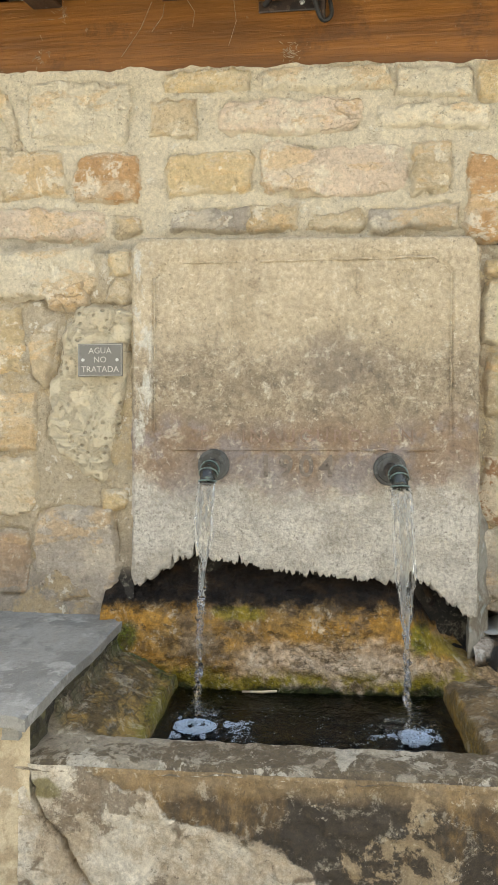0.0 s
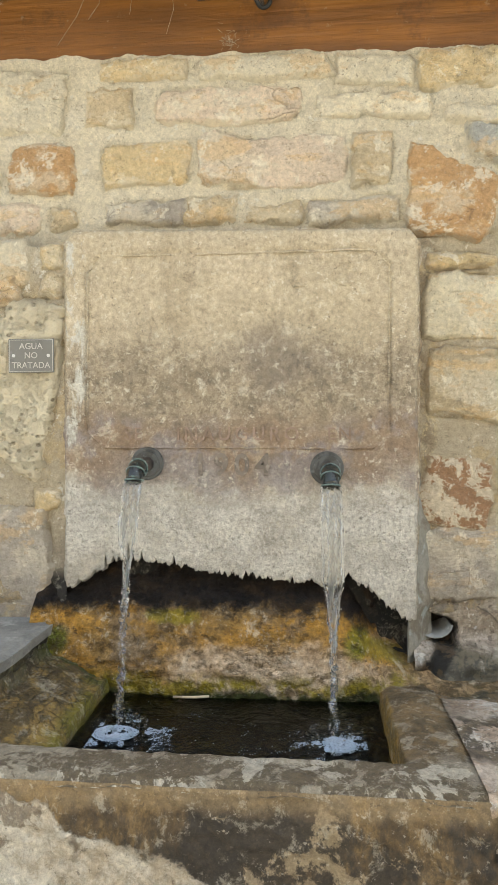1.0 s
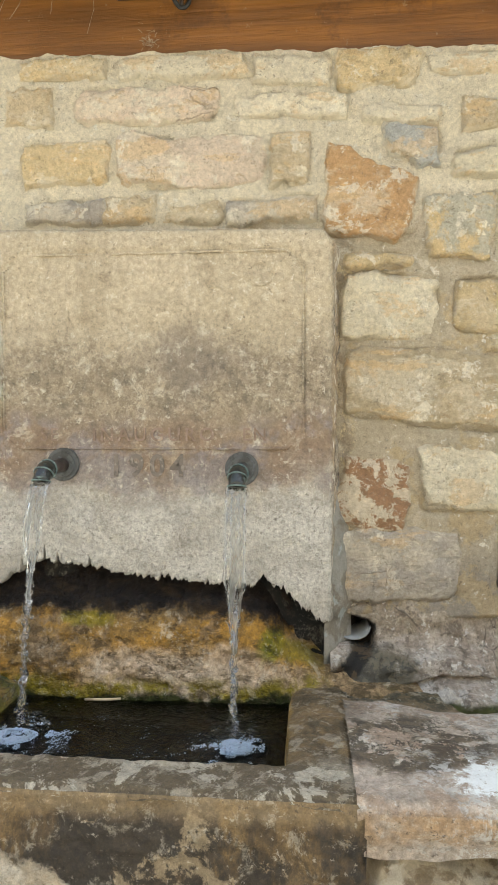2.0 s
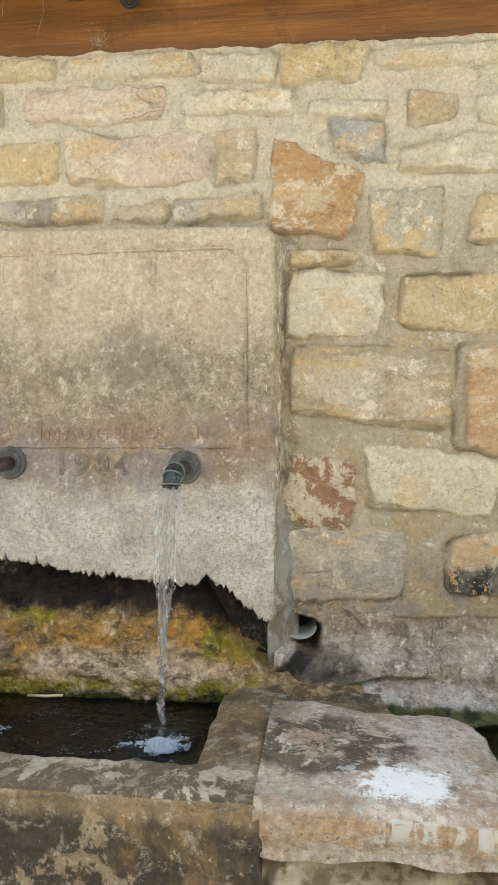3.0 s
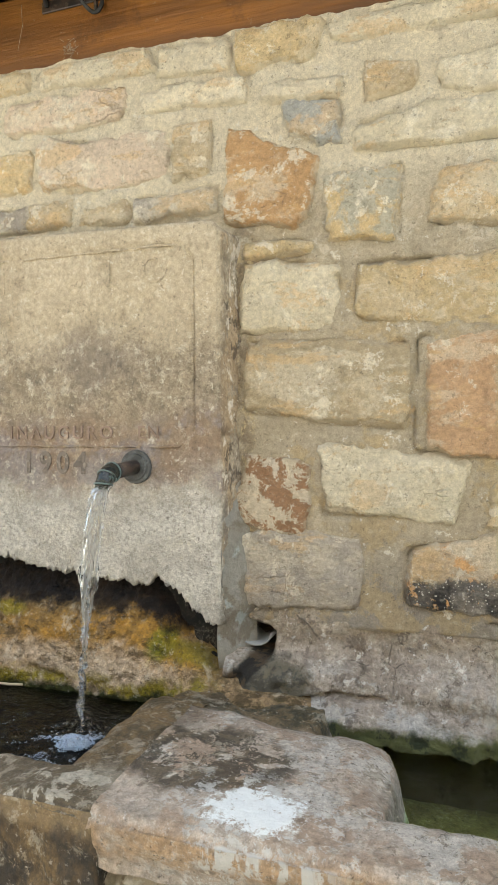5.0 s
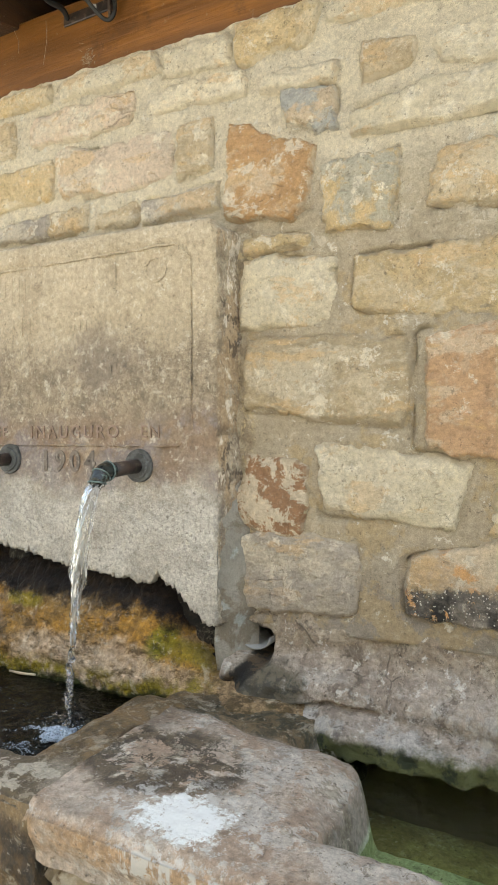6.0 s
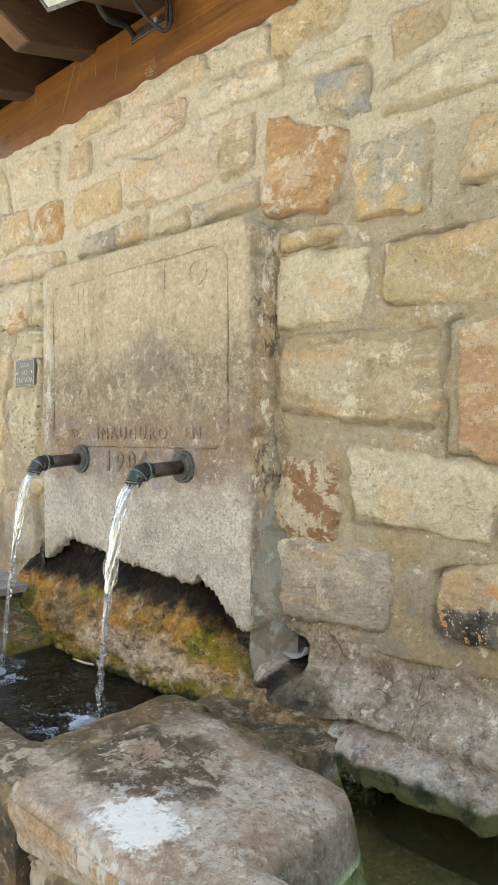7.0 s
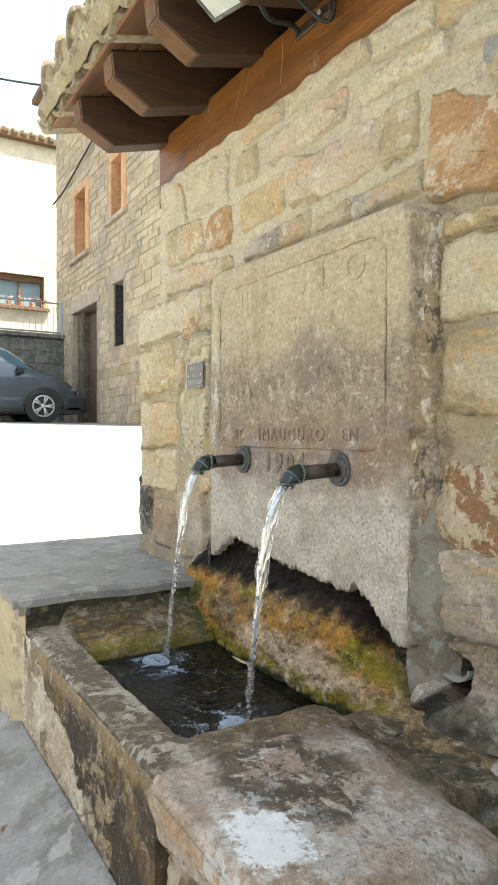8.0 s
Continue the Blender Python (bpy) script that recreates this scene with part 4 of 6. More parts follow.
MIDDLE = [
    (-0.37, 2.29, 0.31, 0.15, -1, 0.0, "yellow"), (0.10, 2.28, 0.50, 0.18, -1, -0.0, "pink"), (0.46, 2.28, 0.13, 0.17, -1, 0.0, "tan"),
    (-1.06, 2.11, 0.55, 0.11, -3, -0.0, "pink"), (-0.68, 2.10, 0.11, 0.08, 4, -0.2, "tan"), (-0.37, 2.11, 0.27, 0.08, 0, 0.1, "grey"),
    (-0.14, 2.11, 0.20, 0.09, -1, -0.0, "tan"), (0.11, 2.09, 0.21, 0.07, 1, 0.1, "tan"), (0.39, 2.10, 0.31, 0.09, 1, 0.1, "grey"),
]
LEFT = [
    (-1.13, 1.89, 0.66, 0.18, 1, -0.1, "cream"), (-0.69, 1.93, 0.08, 0.09, 1, 0.0, "yellow"), (-0.69, 1.83, 0.07, 0.08, -13, 0.2, "tan"),
    (-0.90, 1.80, 0.16, 0.08, -1, 0.2, "orange"), (-1.27, 1.64, 0.40, 0.23, 1, -0.0, "ochre"), (-0.99, 1.60, 0.08, 0.19, -5, 0.1, "tan"),
    (-0.80, 1.50, 0.27, 0.57, -9, 0.1, "pitted"), (-1.24, 1.35, 0.44, 0.22, -1, -0.1, "tan"), (-1.24, 1.10, 0.42, 0.20, 4, -0.0, "tan"),
    (-1.42, 0.90, 0.17, 0.34, 0, 0.0, "black"),
    (-0.71, 1.05, 0.09, 0.08, 1, 0.0, "yellow"), (-0.85, 0.85, 0.30, 0.34, 2, 0.0, "grey"), (-1.17, 0.82, 0.24, 0.25, 0, -0.0, "brown"),
]
RIGHT_TOP = [
    (0.77, 2.58, 0.29, 0.13, 0, -0.1, "yellow"), (0.745, 2.165, 0.31, 0.33, 0, 0.0, "orange"), (0.89, 2.315, 0.18, 0.12, -4, 0.0, "slate"),
    (0.85, 2.42, 0.26, 0.06, -4, -0.0, "cream"), (1.14, 2.41, 0.15, 0.09, -3, -0.3, "tan"), (1.25, 2.59, 0.60, 0.07, -2, -0.1, "cream"),
    (1.26, 2.25, 0.44, 0.12, 2, 0.2, "pale"), (1.06, 2.03, 0.23, 0.22, -3, 0.1, "mixed"),
    (1.38, 2.02, 0.21, 0.18, -2, 0.1, "tan"), (1.39, 2.39, 0.19, 0.10, 3, 0.3, "cream"),
]
RIGHT_LOW = [
    (0.77, 1.91, 0.22, 0.05, -2, -0.1, "yellow"), (0.81, 1.75, 0.32, 0.22, -1, -0.1, "pale"), (1.28, 1.74, 0.48, 0.20, -2, 0.1, "ochre"),
    (0.92, 1.46, 0.53, 0.26, -4, 0.1, "buff"), (1.37, 1.41, 0.31, 0.37, -2, 0.0, "rose"), (0.75, 1.09, 0.24, 0.20, -1, -0.1, "patchy"),
    (1.14, 1.12, 0.43, 0.20, -2, -0.1, "pale"), (0.84, 0.82, 0.40, 0.25, 1, -0.1, "grey"), (1.35, 0.83, 0.32, 0.23, -1, 0.2, "lichen"),
    (1.50, 1.07, 0.12, 0.13, -7, 0.1, "yellow"),
]

def crevice(x, z, courses):
    """How near a point of the wall lies to the outline of a stone, from 0 to 1."""
    best = 1.0
    for course in courses:
        for cx, cz, w, h, tilt, taper, colour in course:
            dx, dz = x - cx, z - cz
            if abs(dx) < w / 2 + 0.06 and abs(dz) < h / 2 + 0.06:
                a = radians(tilt)
                dx, dz = dx * math.cos(a) + dz * math.sin(a), dz * math.cos(a) - dx * math.sin(a)
                qx, qz = abs(dx) - w / 2 + 0.03, abs(dz) - h / 2 * (1 + taper * 2 * dx / w) + 0.03
                d = math.hypot(max(qx, 0), max(qz, 0)) + min(max(qx, qz), 0) - 0.03
                best = min(best, abs(d + 0.002))
    return ease(0.011, 0.0, best) * ease(-0.25, 0.20, noise.noise((x * 7, 4, z * 7)))


bm = bmesh.new()


def mortar_face(u, v):
    x = -1.47 + 3.3 * u
    z = -0.05 + v * (wall_top(x) + 0.05)
    edge = 0.02 * noise.noise((0, 3, z * 9)) if u == 0 else 0.0
    hole = drain_hole(x, z)
    gap = crevice(x, z, (UPPER, MIDDLE, RIGHT_TOP, RIGHT_LOW))
    hole += 0.17 * ease(0.655, 0.615, z) * ease(0.50, 0.56, x)
    return (x + edge, hole + (0.028 - 0.008 * ease(1.9, 2.1, z)) * gap + wave(x, 0.3, z, 0.30, 0.010) + wave(x, 4.0, z, 0.05, 0.004) + wave(x, 4.0, z, 0.018, 0.0012), z + (wave(x, 0, 9, 0.12, 0.014) if v == 1 else 0))


sheet(bm, 370, 290, mortar_face)
box(bm, 1.8, 3.43, 0.0, 0.1, -0.05, 2.64)
box(bm, -1.46, 3.43, 0.22, 0.45, -0.05, 2.64)
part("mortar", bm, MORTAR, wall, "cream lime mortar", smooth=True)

bm = bmesh.new()


def lower_face(u, v):
    x = -1.475 + 0.84 * u
    top = 1.985 - 0.02 * u + wave(x, 0, 1, 0.1, 0.01)
    s = v * 1.07
    z = 0.5 + min(s, 1.0) * (top - 0.5)
    back = ease(1.0, 1.07, s) * 0.11 if s > 1 else 0.0
    edge = 0.018 * noise.noise((0, 7, z * 8)) if u == 0 else 0.0
    gap = crevice(x, z, (LEFT,))
    return (x + edge, -0.10 + 0.024 * gap + back + wave(x, 1.3, z, 0.25, 0.012) + wave(x, 5.0, z, 0.05, 0.004) - 0.03 * ease(0.85, 0.6, z), z + 0.03 * back / 0.11)


sheet(bm, 95, 160, lower_face)
box(bm, -1.465, -0.64, -0.085, 0.05, 0.5, 1.95)
part("lower_mortar", bm, MORTAR, wall, "brown weathered mortar of the thicker lower wall", smooth=True)


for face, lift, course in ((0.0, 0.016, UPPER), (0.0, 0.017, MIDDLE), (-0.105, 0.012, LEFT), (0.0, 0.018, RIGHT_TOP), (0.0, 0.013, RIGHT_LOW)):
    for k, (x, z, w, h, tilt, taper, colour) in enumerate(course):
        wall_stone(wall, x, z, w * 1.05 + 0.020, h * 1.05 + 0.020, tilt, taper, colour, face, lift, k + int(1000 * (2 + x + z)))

# ---- inscribed slab ----
slab = thing("inscribed_slab", "weathered tan stone slab with a worn carved inscription, broken along its lower edge", "stone slab")
SLAB_FACE = -0.115


def slab_foot(x):
    """The broken lower edge of the slab."""
    z = 0.755 + 0.10 * ease(-0.63, -0.42, x) - 0.055 * ease(-0.38, 0.05, x) - 0.02 * ease(0.05, 0.32, x)
    z += 0.035 * math.exp(-((x - 0.37) / 0.025) ** 2) - 0.115 * ease(0.40, 0.58, x)
    jag = abs(noise.noise((x * 42, 1, 0))) * 0.036 + abs(noise.noise((x * 120, 3, 0))) * 0.022 + abs(noise.noise((x * 18, 5, 0))) * 0.02
    jag += 0.10 * max(0.0, noise.noise((x * 60, 9, 0)) - 0.1) ** 1.4 * (0.35 + ease(0.05, -0.35, x))
    return z + jag - 0.020


def panel_depth(x, z):
    """Depth of the sunk panel behind the raised border."""
    cx, cz, hw, hh, cut = -0.025, 1.585, 0.53, 0.345, 0.06
    dx, dz = hw - abs(x - cx), hh - abs(z - cz)
    d = min(dx, dz, (dx + dz - cut) * 0.7)
    groove = math.exp(-((d + 0.004) / 0.006) ** 2)
    return 0.007 * ease(-0.004, 0.008, d) + 0.007 * groove


def slab_point(u, v):
    x = -0.645 + 1.25 * u
    foot = slab_foot(x)
    corner = 0.035 * (ease(0.05, 0.0, u) ** 2 + ease(0.96, 1.0, u) ** 2)
    top = 2.022 - 0.026 * u - corner
    z = foot + v * (top - foot)
    y = SLAB_FACE + panel_depth(x, z) + wave(x, 2, z, 0.2, 0.003) + wave(x, 2, z, 0.04, 0.0016)
    y += 0.012 * (ease(0.012, 0.0, u) + ease(0.988, 1.0, u)) + 0.012 * ease(0.99, 1.0, v)
    edge = wave(0, 1, z, 0.07, 0.007) if u in (0, 1) else 0
    return (x + edge, y, z)


bm = bmesh.new()
rows = sheet(bm, 560, 150, slab_point)
rim_loop = [r[0] for r in rows] + [v for v in rows[-1][1:]] + [r[-1] for r in rows[-2::-1]] + [v for v in rows[0][-2:0:-1]]
backs = []
for p in rim_loop:
    low = p.co.z < 1.0 and abs(p.co.x + 0.02) < 0.6
    deep = -0.075 if low else 0.02
    shift = 0.012 * noise.noise((p.co.x * 14, 0, p.co.z * 14))
    backs.append(bm.verts.new((p.co.x + (0.025 if p.co.x > 0.59 else 0) + shift, deep, p.co.z + shift * 0.4)))
for k in range(len(rim_loop)):
    j = (k + 1) % len(rim_loop)
    bm.faces.new((rim_loop[k], backs[k], backs[j], rim_loop[j]))
part("slab_face", bm, SLAB, slab, smooth=True)

bm = bmesh.new()
left, right, low, high, cut = -0.555, 0.505, 1.245, 1.925, 0.055
corners = [(left, high - cut), (left + cut, high), (right - cut, high), (right, high - cut), (right, low + cut), (right - cut, low), (left + cut, low), (left, low + cut)]
outline = []
for (ax, az), (bx, bz) in zip(corners, corners[1:] + corners[:1]):
    steps = max(3, int(math.hypot(bx - ax, bz - az) / 0.02))
    for k in range(steps):
        x, z = ax + (bx - ax) * k / steps, az + (bz - az) * k / steps
        outline.append((x + wave(x, 0, z, 0.05, 0.003), SLAB_FACE + 0.0060 + wave(x, 7, z, 0.09, 0.010), z + wave(x, 4, z, 0.05, 0.003)))
tube(bm, outline + outline[:1], 0.0042, 6)
part("carved_border", bm, SLAB, slab, "worn raised border line", smooth=True)

# ---- trough under the spouts ----
trough = thing("stone_trough", "wet stone fountain trough with algae and dark stains", "trough")


def trough_height(x, y):
    rim = 0.504
    left = 0.585 - 0.06 * ease(-0.685, -0.645, x) - 0.075 * ease(-0.65, -0.45, x) - 0.28 * ease(-0.465, -0.425, x + 0.012 * noise.noise((y * 8, 1, 0)))
    right = 0.506 - 0.012 * ease(0.52, 0.47, x) - 0.36 * ease(0.470, 0.442, x + 0.010 * noise.noise((y * 8, 4, 0)))
    right -= 0.06 * ease(-0.37, -0.25, y) + 0.012 * ease(0.60, 0.65, x)
    inside = min(rim + 0.1, max(left if x < 0 else 0.15, right if x > 0 else 0.15))
    front = ease(-0.800, -0.765, y + 0.012 * noise.noise((x * 7, 0, 3)))
    z = rim + (inside - rim) * front
    z -= 0.02 * ease(-0.915, -0.94, y) ** 2
    return z + wave(x, y, 0, 0.13, 0.007) + wave(x, y, 7, 0.03, 0.003)


bm = bmesh.new()
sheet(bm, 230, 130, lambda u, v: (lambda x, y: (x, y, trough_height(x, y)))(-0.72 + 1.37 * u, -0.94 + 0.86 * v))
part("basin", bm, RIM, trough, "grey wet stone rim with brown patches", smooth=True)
bm = bmesh.new()


def front_point(u, v):
    x, z = -0.70 + 1.345 * u, -0.05 + 0.545 * v
    crack = x + 0.695 - 0.59 * (0.48 - z) - 0.035 * noise.noise((1, 0, z * 9)) - 0.012 * noise.noise((1, 0, z * 40))
    y = -0.94 + 0.02 * ease(0.49, 0.51, z) + wave(x, 0, z, 0.12, 0.012) * ease(0.50, 0.46, z) - 0.03 * ease(0.1, 0.0, z)
    return (x, y + 0.06 * math.exp(-(crack / 0.006) ** 2) * ease(0.10, 0.2, z) + wave(x, 0, z, 0.03, 0.003), z)


sheet(bm, 330, 90, front_point)
sheet(bm, 6, 30, lambda u, v: (0.645 - 0.02 * u, -0.94 + 0.2 * u, -0.05 + 0.54 * v))
part("front_face", bm, FRONT, trough, "brown and black stained front with flaking plaster", smooth=True)


def back_top(x):
    return 0.90 + 0.02 * noise.noise((x * 5, 0, 1)) - 0.40 * ease(0.31, 0.62, x) - 0.045 * ease(0.58, 0.85, x) - 0.05 * ease(0.9, 1.1, x)


def back_point(u, v):
    """A fat rounded stone that leans out over the water; a low lip of it runs on under the wall."""
    x = -0.74 + 1.86 * u
    top = back_top(x)
    z = top - v * (top - 0.26)
    hidden = 0.10 * ease(0.60, 0.45, x)
    s = min(1.0, max(0.0, (top - hidden - z) / max(0.10, top - hidden - 0.38)))
    out = 0.18 - 0.03 * ease(0.42, 0.60, x) + 0.12 * ease(0.62, 0.78, x)
    y = -0.03 - out * (1 - (1 - s) ** 1.9) + 0.07 * ease(0.40, 0.33, z)
    y -= 0.05 * ease(-0.56, -0.74, x)
    y += 0.05 * ease(0.70, 0.98, x) + 0.20 * ease(1.06, 1.12, x)
    return (x, y + wave(x, 3, z, 0.16, 0.016) + wave(x, 3, z, 0.04, 0.007) - 0.010 * abs(noise.noise((x * 16, 2, z * 26))) + wave(x, 9, z, 0.015, 0.002), z)


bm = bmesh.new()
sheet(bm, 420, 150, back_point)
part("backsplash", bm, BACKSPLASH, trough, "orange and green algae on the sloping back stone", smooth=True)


# black sheet: the recess's shade is put into the wet stone's colour
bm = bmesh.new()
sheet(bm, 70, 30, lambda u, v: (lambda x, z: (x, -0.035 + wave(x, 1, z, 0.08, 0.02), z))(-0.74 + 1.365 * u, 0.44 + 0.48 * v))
part("recess", bm, CAVITY, trough, "wet recess under the broken slab, its shade painted black", smooth=True)


LANDINGS = ((-0.336, -0.470), (0.308, -0.490))


def pool(name, x0, x1, y0, y1, z, material, label, rings=()):
    bm = bmesh.new()
    def surface(x, y):
        lift = wave(x, y, 2, 0.05, 0.003) + wave(x, y, 9, 0.14, 0.003)
        for cx, cy in rings:
            r = math.hypot(x - cx, y - cy) + 0.02 * noise.noise((x * 12, y * 12, 3))
            lift += 0.0055 * math.sin(r * 150) * math.exp(-r / 0.10) + 0.004 * noise.noise((x * 55, y * 55, 1)) * math.exp(-r / 0.16)
        return (x, y, z + lift)

    sheet(bm, *((260, 180) if rings else (70, 45)), lambda u, v: surface(x0 + (x1 - x0) * u, y0 + (y1 - y0) * v))
    return tagged(part(name, bm, material, smooth=True), label, "water", kind="structure")


pool("water", -0.50, 0.46, -0.80, -0.12, 0.405, WATER, "dark rippled clear water in the stone trough", LANDINGS)

# ---- block and second trough ----
block = thing("trough_block", "worn grey stone block splashed with whitewash beside the trough", "stone block")


def block_top(x, y):
    qx, qy = abs(x - 0.835) - (0.37 - 0.12), abs(y + 0.665) - (0.285 - 0.12)
    main = math.hypot(max(qx, 0), max(qy, 0)) + min(max(qx, qy), 0) - 0.12
    rim = max(y + 0.765 + 0.012 * noise.noise((x * 5, 2, 0)), 0.62 - x)
    d = min(main, rim) + wave(x, y, 1, 0.08, 0.008)
    floor = 0.488 - 0.06 * ease(-0.37, -0.25, y) - (0.27 - 0.09 * ease(-0.36, -0.46, y) * ease(1.12, 1.2, x)) * ease(0.95, 1.08, x)
    z = 0.508 - 0.012 * ease(-0.03, 0.0, d) - 0.030 * ease(-0.10, 0.0, main) * ease(-0.75, -0.66, y) * ease(0.7, 0.9, x)
    z += (floor - z) * ease(0.0, 0.05, d)
    z -= 0.025 * ease(-0.92, -0.955, y) ** 2
    return z + wave(x, y, 2, 0.16, 0.007) + wave(x, y, 5, 0.03, 0.003)


bm = bmesh.new()
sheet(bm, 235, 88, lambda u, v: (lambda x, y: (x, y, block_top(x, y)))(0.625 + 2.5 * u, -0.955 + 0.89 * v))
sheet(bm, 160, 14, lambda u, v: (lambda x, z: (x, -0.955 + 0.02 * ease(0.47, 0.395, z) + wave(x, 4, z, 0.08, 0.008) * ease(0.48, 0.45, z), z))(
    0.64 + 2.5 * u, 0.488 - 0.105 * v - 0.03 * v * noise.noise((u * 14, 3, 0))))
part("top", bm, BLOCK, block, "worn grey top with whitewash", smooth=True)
bm = bmesh.new()
sheet(bm, 260, 60, lambda u, v: (lambda x, z: (x, -0.915 + wave(x, 5, z, 0.12, 0.022) + wave(x, 5, z, 0.03, 0.006) - 0.02 * ease(0.3, 0.1, z) + 0.07 * ease(0.335, 0.372, z + 0.05 * noise.noise((x * 6, 0, 3)))
           + 0.05 * math.exp(-((x - 0.655 + 0.02 * noise.noise((z * 12, 0, 0))) / 0.012) ** 2), z))(0.635 + 2.5 * u, -0.05 + 0.47 * v))
part("base", bm, ROUGH_BASE, block, "rough cream masonry under the block", smooth=True)
pool("green_water", 0.95, 3.1, -0.78, -0.03, 0.35, GREEN_WATER, "still green water in the second trough")

# ---- cement apron at the foot of the wall ----


def apron_point(u, v):
    x = 0.60 + 2.55 * u
    z = 0.82 - 0.70 * v
    seam = 0.462 - 0.30 * max(0.0, 0.98 - x) - 0.05 * max(0.0, x - 1.1) + 0.008 * noise.noise((x * 14, 0, 2))
    y = 0.004 - 0.03 * ease(0.64, 0.54, z) - 0.075 * ease(0.57, 0.485, z) + 0.03 * ease(0.62, 0.74, z)
    lobe = ease(0.72, 1.0, x) * (1 - 0.8 * ease(1.39, 1.43, x))
    y -= (0.03 + 0.045 * lobe) * ease(seam, seam - 0.05, z)
    y += 0.030 * math.exp(-((z - seam - 0.004) / 0.008) ** 2) * ease(1.19, 1.10, x)
    low = z + 0.020 * noise.noise((x * 11, 5, 0)) + 0.010 * noise.noise((x * 35, 5, 0))
    y += 0.12 * ease(0.358, 0.318, low)
    y += drain_hole(x, z)
    along = min(1.0, max(0.0, ((0.745 - x) * 0.12 + (0.575 - z) * 0.12) / 0.0288))
    off = math.hypot(x - 0.745 + 0.12 * along, z - 0.575 + 0.12 * along) + 0.012 * noise.noise((x * 25, 1, z * 25))
    y += 0.025 * math.exp(-(max(0.0, off) / (0.012 + 0.014 * along)) ** 2)
    return (x, y + wave(x, 6, z, 0.20, 0.026) + wave(x, 6, z, 0.07, 0.010) + wave(x, 8, z, 0.02, 0.003), z)


bm = bmesh.new()
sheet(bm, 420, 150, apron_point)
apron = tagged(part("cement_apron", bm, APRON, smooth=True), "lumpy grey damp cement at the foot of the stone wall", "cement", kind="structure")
bm = bmesh.new()


def fillet_point(u, v):
    """A smear of plaster that rounds the corner between the slab's side and the wall, down to a post under the slab's tip."""
    z = 0.425 + 0.705 * v
    wide = 0.080 + 0.022 * ease(0.80, 0.60, z)
    left = 0.577 + 0.025 * ease(0.63, 0.70, z) + wave(3, 1, z, 0.10, 0.004)
    if u < 0.25:
        x, y = left + 0.006 * math.sin(math.pi * u * 2), 0.05 - 0.134 * (u / 0.25)
    else:
        k = (u - 0.25) / 0.75
        x, y = left + wide * k, -0.084 - 0.022 * ease(0.64, 0.72, z) * ease(1.12, 0.95, z) + 0.125 * k ** (1.4 - 0.55 * ease(0.62, 0.74, z))
    y += 0.03 * ease(0.95, 1.12, z) + 0.02 * ease(0.56, 0.475, z)
    return (x, y + wave(u * 0.1, 2, z, 0.06, 0.004) + wave(u * 0.1, 5, z, 0.02, 0.0012), z)


sheet(bm, 32, 90, fillet_point)
tagged(part("plaster_fillet", bm, FILLET, smooth=True), "pale bluish plaster fillet smeared between slab and wall", "plaster", kind="structure")
drain = thing("drain_pipe", "pale grey plastic drain pipe in a hole in the wall", "pipe")
bm = bmesh.new()
for k in range(9):
    a, b = radians(180 + 22.5 * k - 22.5), radians(180 + 22.5 * k)
    quad = [(HOLE_X + r * math.cos(t) * 1.25, y, HOLE_Z + 0.016 + r * math.sin(t)) for r in (0.050, 0.045) for t in (a, b) for y in (-0.004, 0.20)]
    q = [bm.verts.new(p) for p in quad]
    for face in ((0, 1, 3, 2), (4, 6, 7, 5), (0, 2, 6, 4)):
        bm.faces.new([q[i] for i in face])
part("pipe", bm, PVC, drain, smooth=True)

# ---- bench ----
bench = thing("stone_bench", "plain stone bench with a smooth grey slab top beside the trough", "bench")
bm = bmesh.new()
sheet(bm, 90, 70, lambda u, v: (lambda x, y: (x, y, (0.606 if u in (0, 1) or v in (0, 1) else 0.636) + wave(x, y, 0, 0.3, 0.006) + wave(x, y, 3, 0.04, 0.0015)
           - 0.008 * ease(-0.978, -0.995, y) - 0.008 * ease(-0.685, -0.668, x)))(
    -2.03 + 1.37 * min(1, max(0, 1.03 * u - 0.015)), -0.985 + 1.105 * min(1, max(0, 1.03 * v - 0.015))))
box(bm, -2.02, -0.69, -0.955, 0.11, 0.56, 0.615)
part("top", bm, LEDGE, bench, "smooth grey stone slab", smooth=False)
bm = bmesh.new()
sheet(bm, 60, 40, lambda u, v: (lambda x, z: (x, -0.972 + 0.040 * ease(-0.78, -0.68, x) + wave(x, 2, z, 0.15, 0.012) + wave(x, 2, z, 0.04, 0.005), z))(-2.0 + 1.33 * u, -0.05 + 0.662 * v))
box(bm, -1.99, -0.72, -0.93, 0.1, -0.05, 0.56)
part("base", bm, BENCH_FRONT, bench, "cream plastered stone base", smooth=True)
bm = bmesh.new()
sheet(bm, 90, 30, lambda u, v: (lambda y, z: (-0.682 + 0.012 * ease(0.53, 0.56, z) + wave(1, y, z, 0.10, 0.016) + wave(1, y, z, 0.03, 0.005), y, z))(-0.915 + 0.99 * u, 0.40 + 0.21 * v))
part("wet_side", bm, DAMP_JOINT, bench, "dark mossy side over the trough", smooth=True)
